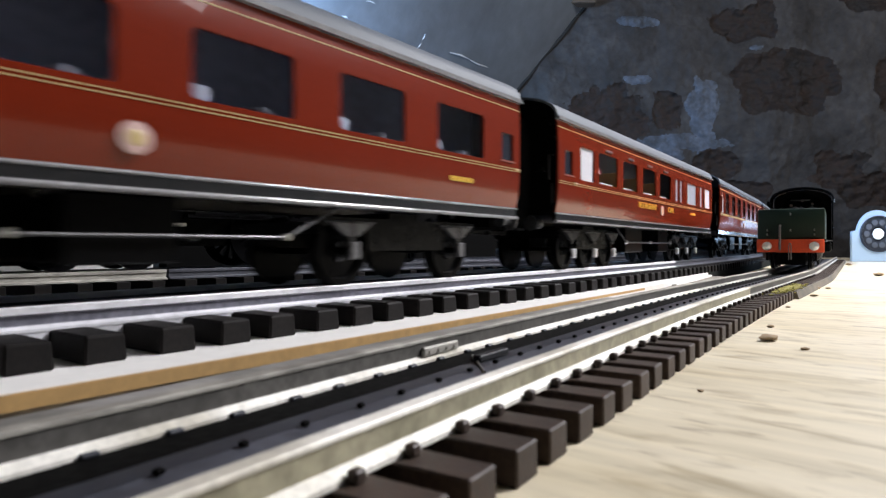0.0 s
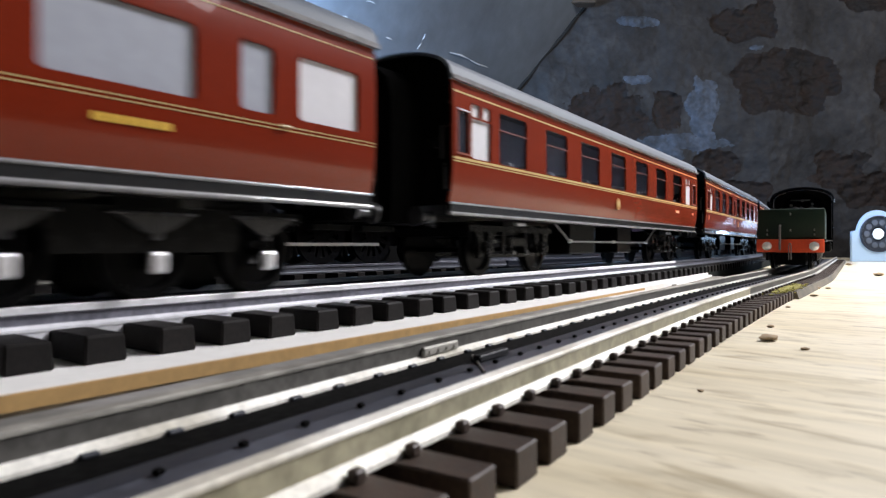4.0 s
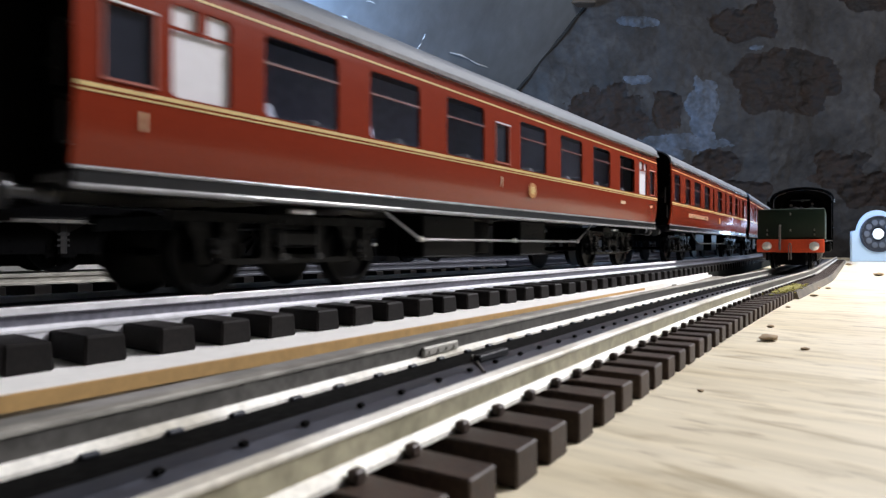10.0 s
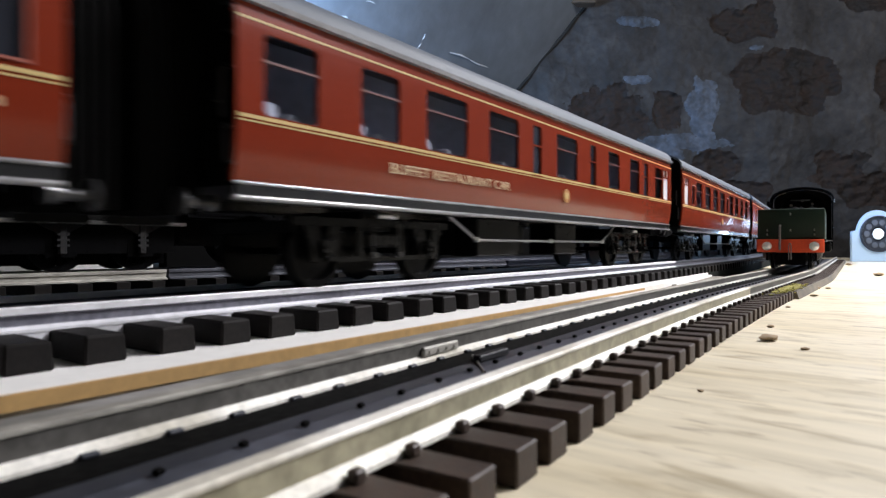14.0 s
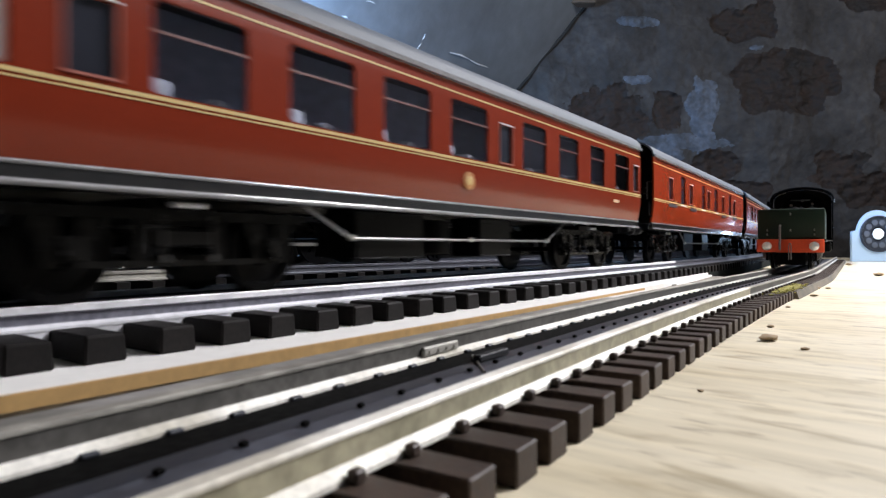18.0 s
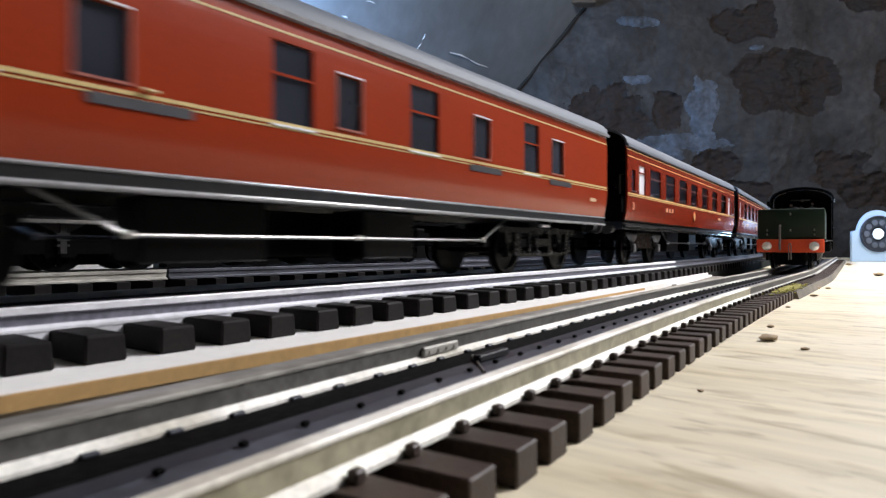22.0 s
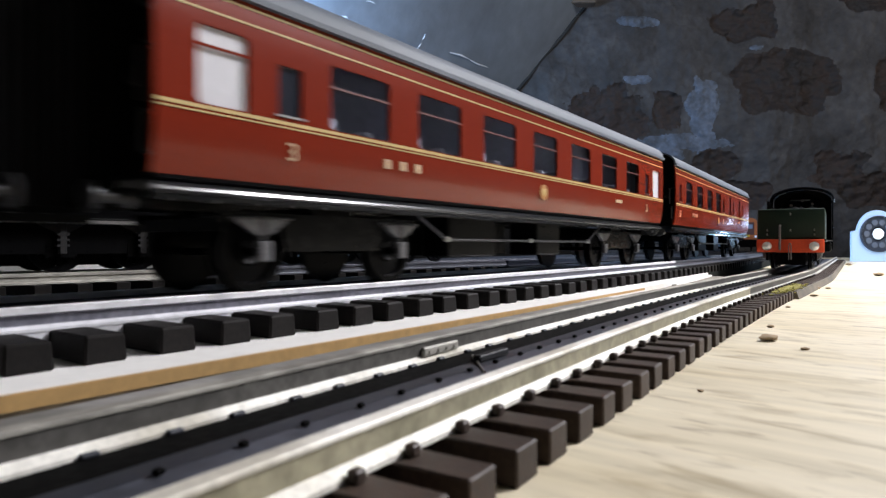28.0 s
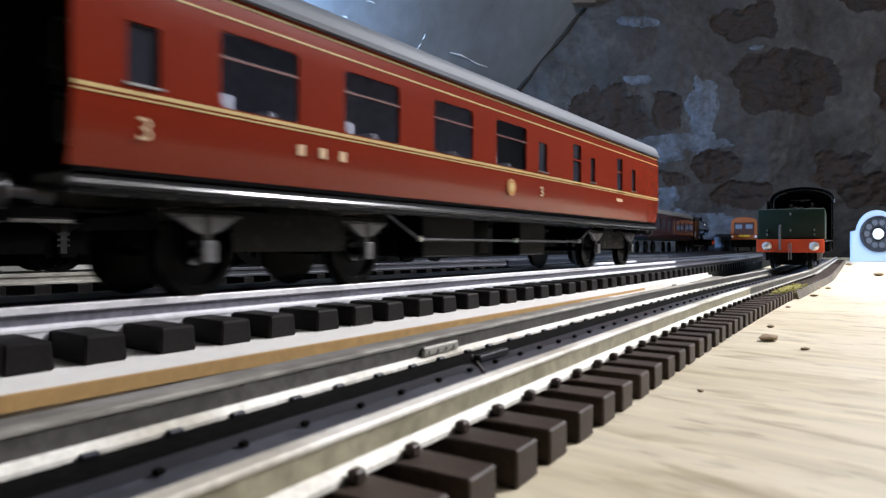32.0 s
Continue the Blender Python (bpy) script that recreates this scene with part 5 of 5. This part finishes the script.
def locomotive(name, label, m, paint, beam=None, length=0.235, deflectors=True):
    """x runs forward from the cab's rear edge; it stands on the rails at z = 0."""
    c = rolling(name, label, "locomotive", m)
    cab = bmesh.new()
    ring = [(-0.0305, 0.0300), (-0.0305, 0.0720)] + [(-0.0312 * math.cos(math.pi * i / 14), 0.0730 + 0.0148 * math.sin(math.pi * i / 14) ** 0.85) for i in range(15)] + [(0.0305, 0.0720), (0.0305, 0.0300)]
    inner = [(y * 0.955, z if z < 0.04 else z - 0.0012) for y, z in ring]
    sweep(cab, [[(x, y, z) for y, z in ring + inner[::-1]] for x in (0.0, 0.046)])
    part("cab", cab, paint, c, smooth=True)
    bm = bmesh.new()
    pts = [(y * 0.94, z if z < 0.04 else z - 0.0016) for y, z in ring]
    sweep(bm, [[(x, y, z) for y, z in pts] for x in (0.030, 0.032)])
    part("boiler_backhead", bm, BLACK, c)
    bm = bmesh.new()
    for y, z in ((-0.010, 0.070), (0.0, 0.074), (0.011, 0.069), (0.006, 0.062), (-0.007, 0.061)):
        rod(bm, (0.029, y, z), (0.024, y, z), 0.0015, sides=10)
    rod(bm, (0.0265, -0.008, 0.0745), (0.0265, 0.012, 0.0748), 0.0007, sides=8)
    part("cab_gauges", bm, WIRE, c)
    bm = bmesh.new()
    box(bm, -0.004, length, -0.0300, 0.0300, 0.0285, 0.0302)
    part("running_plate", bm, BLACK, c)
    bm = bmesh.new()
    mm_ = Matrix.Translation((0.030, 0, 0.0600)) @ pose(0, 0, 0, 0, 90, 0)
    lathe(bm, [(0.0235, 0.0), (0.0235, 0.06), (0.0205, 0.10), (0.0195, 0.150), (0.0205, 0.1505), (0.0205, 0.186), (0.0185, 0.188), (0.0170, 0.191), (0.006, 0.194)], mm_, 32)
    boiler = part("boiler", bm, paint, c, smooth=True)
    for x, r, z0, z1 in ((0.200, 0.0062, 0.0775, 0.0880), (0.130, 0.0075, 0.0790, 0.0855), (0.085, 0.0050, 0.0800, 0.0850)):
        bm = bmesh.new()
        lathe(bm, [(r * 1.3, 0), (r, 0.002), (r * 0.92, (z1 - z0) * 0.8), (r * 1.1, (z1 - z0) * 0.85), (r * 0.9, z1 - z0)], Matrix.Translation((x, 0, z0)), 20)
        part("chimney" if x == 0.200 else "dome", bm, BLACK, boiler, smooth=True)
    bm = bmesh.new()
    for s in (-1, 1):
        rod(bm, (0.048, s * 0.0232, 0.066), (0.205, s * 0.0222, 0.066), 0.0005, sides=8)
    part("handrail", bm, WIRE, boiler)
    if deflectors:
        for s in (-1, 1):
            bm = bmesh.new()
            box(bm, 0.178, 0.222, s * 0.0292 - 0.0006, s * 0.0292 + 0.0006, 0.0302, 0.0740)
            part("smoke_deflector", bm, BLACK, c)
    bm = bmesh.new()
    bevelled_box(bm, length - 0.002, length + 0.0015, -0.0302, 0.0302, 0.0174, 0.0284, 0.0005, 1)
    b = part("buffer_beam", bm, beam or RED, c)
    for y in (-0.0195, 0.0195):
        bm = bmesh.new()
        rod(bm, (length + 0.0015, y, 0.0238), (length + 0.009, y, 0.0238), 0.0022)
        rod(bm, (length + 0.009, y, 0.0238), (length + 0.0105, y, 0.0238), 0.0050, sides=16)
        part("buffer", bm, GREY_STEEL, b)
    bm = bmesh.new()
    box(bm, 0.0, length - 0.004, -0.0130, 0.0130, 0.0130, 0.0286)
    part("frame", bm, BLACK, c)
    for x in (0.050, 0.098, 0.146):
        for y in (-0.0150, 0.0150):
            disc_wheel(c, x, y, 0.0205, 14)
    for x in (0.185, 0.218):
        for y in (-0.0150, 0.0150):
            disc_wheel(c, x, y, 0.0108, 10)
    for s in (-1, 1):
        bm = bmesh.new()
        bevelled_box(bm, 0.182, 0.216, s * 0.0225 - 0.0058, s * 0.0225 + 0.0058, 0.0140, 0.0284, 0.0030, 2)
        part("cylinder_block", bm, BLACK, c)
        bm = bmesh.new()
        box(bm, 0.048, 0.150, s * 0.0190 - 0.0008, s * 0.0190 + 0.0008, 0.0130, 0.0152)
        part("coupling_rod", bm, WIRE, c)
    return c


NEAR_TOP = TIE_H + RAIL_H
S_TENDER = 0.675
engine_pose = near_pose(S_TENDER, NEAR_TOP) @ pose(0, 0, 0, 0, 0, 3)
tender("tender", "dark green tender with red buffer beam and black coal", engine_pose, GREEN, RED, width=0.0560, length=0.122, top=0.0572)
loco = locomotive("locomotive", "black and dark green locomotive standing on the near track", engine_pose @ Matrix.Translation((0.130, -0.0038, 0)), GLOSS_BLACK, BLACK)
# grey roadbed that carries the near track beyond its open sleepers
ROADBED = material("grey_brown_roadbed", (0.135, 0.115, 0.085), 0.85, grain=300, vary=0.3, bump=0.6, other=(0.075, 0.068, 0.055), patch=30)
bm = bmesh.new()
strip(bm, near_point, 0.440, 1.52, 40, [(-0.0340, 0.0), (0.0335, 0.0), (0.0318, 0.0048), (-0.0325, 0.0048)])
tagged(part("roadbed", bm, ROADBED), "grey-brown cork roadbed along the near track", "roadbed", kind="structure")
MOSS = material("yellow_green_scatter", (0.30, 0.27, 0.05), 0.9, grain=300, vary=0.3, bump=0.5, patch=60)
bm = bmesh.new()
for k in range(260):
    t = bmesh.new()
    bmesh.ops.create_icosphere(t, subdivisions=1, radius=random.uniform(0.0003, 0.0010))
    merge(bm, t, Matrix.Translation(near_point(0.462 + random.gauss(0, 0.024), 0.0255 + random.gauss(0, 0.003), 0.0055)) @ Matrix.Diagonal((1.4, 1.4, 0.6, 1)))
tagged(part("scatter", bm, MOSS, kind="stuff"), "patch of yellow-green scatter on the track edge", "scatter")

# crumbs on the baseboard
CRUMB = material("brown_crumb", (0.36, 0.26, 0.15), 0.85, grain=500, vary=0.3, bump=0.5, patch=120)


def crumb(x, y, r, flat=0.42):
    d = EYE * 1110 / (y - 436)
    bm = bmesh.new()
    bmesh.ops.create_icosphere(bm, subdivisions=3, radius=r)
    for v in bm.verts:
        v.co *= 1 + 0.5 * noise.noise(v.co * 420 + Vector((x, y, 0)))
        v.co.x *= 1.25
        v.co.z *= flat
    low = min(v.co.z for v in bm.verts)
    for v in bm.verts:
        v.co.z -= low
    ob = part("crumb", bm, CRUMB, smooth=True)
    ob.location = ((x - 784) / 1110 * d, d, 0.0)
    tagged(ob, "small brown crumb of bark on the board", "crumb", "crumbs on the board")


for x, y, r in ((1360, 604, 0.0026), (1366, 580, 0.0012), (1424, 620, 0.0011), (1240, 694, 0.0006), (1445, 512, 0.002), (1440, 525, 0.0018), (1466, 512, 0.0015), (1555, 489, 0.004), (1502, 470, 0.004), (1395, 545, 0.0012)):
    crumb(x, y, r)

# ---- round lamp by the end wall ----
GLOW = glowing("lamp_glow", (0.80, 0.90, 1.0), 1.0)
# housing's bright white is put in as emission of the plastic itself
LAMP_WHITE = glowing("glowing_white_plastic", (0.50, 0.70, 0.96), 0.26)
LENS_GREY = material("pale_grey_lens", (0.17, 0.20, 0.26), 0.2, grain=300, vary=0.05, bump=0.0)
RING_GREY = material("blue_grey_ring", (0.05, 0.062, 0.09), 0.35, grain=300, vary=0.05, bump=0.02)
lamp_x, lamp_y, lamp_z = 0.932, 1.345, 0.098
ring_lamp = thing("ring_lamp", "white arched lamp with a ring of round lenses", "lamp", pose(lamp_x, lamp_y, 0) @ Matrix.Scale(0.60, 4))
bm = bmesh.new()
arch = [(-0.092, 0.0), (-0.092, 0.106), (-0.074, 0.110)] + [(-0.073 * math.cos(math.pi * i / 18), 0.100 + 0.083 * math.sin(math.pi * i / 18)) for i in range(1, 18)] + [(0.074, 0.110), (0.092, 0.106), (0.092, 0.0)]
sweep(bm, [[(x, y, z) for x, z in arch] for y in (0.0, 0.010)])
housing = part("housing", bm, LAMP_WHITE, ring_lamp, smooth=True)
bm = bmesh.new()
face = Matrix.Translation((0, -0.001, lamp_z)) @ pose(0, 0, 0, 90)
lathe(bm, [(0.026, 0.0), (0.026, 0.003), (0.058, 0.003), (0.062, 0.008), (0.065, 0.008), (0.065, 0.0)], face, 48)
part("bezel_ring", bm, RING_GREY, ring_lamp, "dark blue-grey ring", smooth=True)
for k in range(10):
    a = 2 * math.pi * k / 10
    bm = bmesh.new()
    lathe(bm, [(0.0105, 0.0032), (0.0105, 0.0044), (0.0070, 0.0052)], face @ Matrix.Translation((0.042 * math.cos(a), 0.042 * math.sin(a), 0)), 16)
    part("lens", bm, LENS_GREY, ring_lamp, smooth=True)
bm = bmesh.new()
lathe(bm, [(0.019, 0.0), (0.019, 0.004), (0.013, 0.007), (0.006, 0.008)], face, 32)
part("bright_disc", bm, GLOW, ring_lamp, "glowing white centre", smooth=True)

# ---- yard things ----

def yard_vehicle_pose(s):
    return pose(*yard_point(s, 0, RAIL_TOP), 0, 0, 90 - math.degrees(YARD_DIR))


tender("parked_tender", "black parked tender with spoked wheels on the siding", yard_vehicle_pose(-0.113) @ Matrix.Scale(0.9, 4), BLACK, BLACK, width=0.054, length=0.138, top=0.0700, spokes=12, rr=0.0150, first=0.0293, pitch=0.0422, low=0.0100)
locomotive("parked_locomotive", "black parked locomotive with bright coupling rods", yard_vehicle_pose(0.014), BLACK, BLACK, deflectors=False)
bm = bmesh.new()
t = bmesh.new()
bevelled_box(t, -0.75, 0.05, 0.095, 0.113, 0.0086, 0.0225, 0.0008, 1)
merge(bm, t, pose(*yard_point(0, 0, 0), 0, 0, 90 - math.degrees(YARD_DIR)))
tagged(part("yard_plank", bm, WHITE_BOARD), "white painted plank lying behind the parked engine", "plank")

siding = thing("far_siding", "dark far siding with dull rails", "track", kind="structure")


def siding_point(s, off=0.0, z=0.0, base=Vector((0.392, 1.232, 0))):
    return base + Vector((math.sin(LEAN), math.cos(LEAN), 0)) * s + Vector((math.cos(LEAN), -math.sin(LEAN), 0)) * off + Vector((0, 0, z))


for shift in (0.0, 0.085):
    for off in (-0.0165, 0.0165):
        bm = bmesh.new()
        strip(bm, siding_point, -0.75, 0.60, 20, rail_profile(off + shift, RAIL_TOP - 0.0053, 0.0053, 0.0026, 0.0052))
        part("rail", bm, YARD_RAIL, siding, smooth=True)
    for i in range(72):
        piece("sleeper", tie, siding, pose(*siding_point(-0.74 + 0.0182 * i, shift, BOARD), 0, 0, 56))
locomotive("far_locomotive", "black locomotive with silver handrails in the far yard", pose(*siding_point(0.31, 0, RAIL_TOP), 0, 0, 56), GLOSS_BLACK, RED, deflectors=False)
# maroon darkened and blued: the far yard's shade is put into the paint
DUSK = material("shaded_dark_maroon", (0.024, 0.0085, 0.0120), 0.2, grain=500, vary=0.1, bump=0.02, coat=1.0)
far_coach = thing("parked_coach", "maroon coach parked in the far yard, darkened for shade", "railway coach", pose(*siding_point(-0.07, 0, RAIL_TOP), 0, 0, 56))
bm = bmesh.new()
side_panel(bm, 0.366, -1, [(0.02 + 0.04 * i, 0.045 + 0.04 * i, 0.047, 0.066) for i in range(8)])
part("side_panel", bm, DUSK, far_coach)
bm = bmesh.new()
rp = roof_profile()
sweep(bm, [[(x, y, z) for y, z in rp + [(y * 0.96, z - 0.001) for y, z in rp[::-1]]] for x in (0, 0.366)])
part("roof", bm, VENT_GREY, far_coach, smooth=True)
bm = bmesh.new()
box(bm, 0.001, 0.365, -0.0280, 0.0280, 0.0252, 0.0310)
part("underframe", bm, BLACK, far_coach)
for x in (0.002, 0.362):
    bm = bmesh.new()
    pts = [(y * 0.97, z) for y, z in side_profile()] + [(y * 0.97, z - 0.0006) for y, z in rp[1:-1]] + [(-y * 0.97, z) for y, z in side_profile()[::-1]]
    sweep(bm, [[(x, y, z) for y, z in pts], [(x + 0.002, y, z) for y, z in pts]])
    part("end_wall", bm, DUSK, far_coach)
for i in range(8):
    bm = bmesh.new()
    box(bm, 0.0201 + 0.04 * i, 0.0449 + 0.04 * i, -0.0297, -0.0290, 0.0471, 0.0659)
    part("window_pane", bm, DARK_GLASS, far_coach)
for x in (0.035, 0.085, 0.28, 0.33):
    for y in (-0.015, 0.015):
        disc_wheel(far_coach, x, y, 0.0112)

# orange railcar facing the camera
RX, RY = 0.775, 1.615
railcar = thing("railcar", "orange railcar with white windows in the yard", "railcar", pose(RX, RY, RAIL_TOP, 0, 0, 90 - 27))
bm = bmesh.new()
ring = [(-0.0300, 0.0300), (-0.0305, 0.0500), (-0.0300, 0.0740)] + [(-0.0300 * math.cos(math.pi * i / 12), 0.0760 + 0.0115 * math.sin(math.pi * i / 12)) for i in range(1, 12)] + [(0.0300, 0.0740), (0.0305, 0.0500), (0.0300, 0.0300)]
sweep(bm, [[(x, y, z) for y, z in ring] for x in (0.0, 0.10)])
body = part("body", bm, ORANGE, railcar, smooth=True)
bm = bmesh.new()
bevelled_box(bm, -0.0012, 0.0010, -0.0235, 0.0235, 0.0420, 0.0740, 0.0004, 1)
part("cab_front", bm, material("dark_red_panel", (0.050, 0.014, 0.008), 0.4, grain=400, vary=0.1, bump=0.03), body, "dark red window surround")
for y in (-0.0120, 0.0120):
    bm = bmesh.new()
    bevelled_box(bm, -0.0024, -0.0010, y - 0.0078, y + 0.0078, 0.0575, 0.0685, 0.0005, 1)
    part("window_pane", bm, LENS_GREY, body, "pale reflecting window")
bm = bmesh.new()
bevelled_box(bm, -0.0026, -0.0012, -0.0130, 0.0130, 0.0365, 0.0420, 0.0004, 1)
part("destination_panel", bm, YELLOW, body, "small yellow panel")
for y in (-0.0285, 0.0285):
    bm = bmesh.new()
    rod(bm, (0.0005, y * 0.95, 0.0375), (-0.0028, y * 0.95, 0.0375), 0.0030, sides=14)
    part("marker_lamp", bm, PALE, body)
bm = bmesh.new()
bevelled_box(bm, -0.001, 0.10, -0.0290, 0.0290, 0.0100, 0.0299, 0.0010, 1)
part("underframe", bm, BLACK, railcar)
for x in (0.025, 0.075):
    for y in (-0.015, 0.015):
        disc_wheel(railcar, x, y, 0.0112)
bm = bmesh.new()
for off in (-0.0165, 0.0165):
    t = bmesh.new()
    box(t, -0.14, 0.13, off - 0.0013, off + 0.0013, -0.006, 0.0)
    merge(bm, t, pose(RX, RY, RAIL_TOP, 0, 0, 63))
part("railcar_rails", bm, YARD_RAIL, siding)

# small pale hut
hut = thing("hut", "small pale lineside hut in the yard", "hut", pose(0.783, 1.745, BOARD, 0, 0, 10))
bm = bmesh.new()
box(bm, -0.020, 0.020, -0.015, 0.015, 0.0, 0.050)
part("wall", bm, LENS_GREY, hut)
bm = bmesh.new()
sweep(bm, [[(x, -0.018, 0.050), (x, 0.018, 0.050), (x, 0.0, 0.058)] for x in (-0.023, 0.023)])
part("roof", bm, GREY_PLATE, hut)
bm = bmesh.new()
box(bm, -0.012, 0.004, -0.0160, -0.0152, 0.002, 0.040)
part("door", bm, GREY_PLATE, hut)


# ---- tables in the restaurant coach ----
SHADE = material("dull_crimson_shade", (0.30, 0.030, 0.038), 0.4, grain=500, vary=0.06, bump=0.03)
for c, spec in COACHES:
    if not spec.get("dining"):
        continue
    for x0, x1, kind in spec["panes"]:
        if kind != "d":
            continue
        xm = (x0 + x1) / 2
        bm = bmesh.new()
        bevelled_box(bm, x0 + 0.0095, x1 - 0.001, -0.0275, -0.0105, 0.0488, 0.0500, 0.0004, 1)
        part("table", bm, WHITE_PANE, c, "white table top")
        bm = bmesh.new()
        bevelled_box(bm, x0 + 0.001, x0 + 0.0065, -0.0275, -0.0110, 0.0420, 0.0590, 0.0018, 2)
        part("seat_back", bm, TAN, c, "tan seat back", smooth=True)
        bm = bmesh.new()
        rod(bm, (xm + 0.003, -0.0215, 0.0500), (xm + 0.003, -0.0215, 0.0560), 0.0005, sides=8)
        lampstand = part("table_lamp", bm, WIRE, c)
        bm = bmesh.new()
        lathe(bm, [(0.0034, 0.0), (0.0020, 0.0042)], Matrix.Translation((xm + 0.003, -0.0215, 0.0556)), 14)
        part("lamp_shade", bm, SHADE, lampstand, "small red lamp shade", smooth=True)


# ---- motion of the train ----
TRAVEL = [0.0000, 0.1246, 0.2505, 0.3755, 0.4895, 0.5977, 0.6925, 0.7785, 0.8632, 0.9495, 1.0421, 1.1360, 1.2285, 1.3202, 1.4332, 1.5520, 1.6741, 1.7994, 1.9316, 2.0605, 2.1886, 2.3078, 2.4228, 2.5357, 2.6579, 2.7792, 2.8966, 3.0204, 3.1507, 3.2796, 3.3926, 3.4985, 3.5931]


def travelled(t):
    i = min(int(t), 31)
    p = [TRAVEL[max(0, i - 1)], TRAVEL[i], TRAVEL[i + 1], TRAVEL[min(32, i + 2)]]
    if i == 0:
        p[0] = 2 * p[1] - p[2]
    if i == 31:
        p[3] = 2 * p[2] - p[1]
    f = t - i
    return p[1] + 0.5 * f * (p[2] - p[0] + f * (2 * p[0] - 5 * p[1] + 4 * p[2] - p[3] + f * (3 * (p[1] - p[2]) + p[3] - p[0])))


def motions():
    for c, spec in COACHES:
        rows = []
        for k in range(65):
            t = k * 0.5
            u = spec["front"] - travelled(t)
            a, b = line_point(u + spec["pivot"]), line_point(u + spec["length"] - spec["pivot"])
            d = (b - a).normalized()
            o = a - d * spec["pivot"]
            rows.append((t, pose(o.x, o.y, RAIL_TOP, 0, 0, math.degrees(math.atan2(d.y, d.x)))))
        walk(c, rows)
    # every wheel rolls alike: one turn for all, less than a quarter turn from row to row
    rows = []
    for k in range(0, 321):
        t = k * 0.1
        rows.append((t, pose(0, 0, 0, 0, -math.degrees(travelled(t) / WHEEL_R), 0)))
    walk(WHEELS[0], rows)
    first = WHEELS[0].animation_data
    for w in WHEELS[1:]:
        w.rotation_mode = "QUATERNION"
        keys = w.animation_data_create()
        keys.action = first.action
        keys.action_slot = first.action_slot


motions()
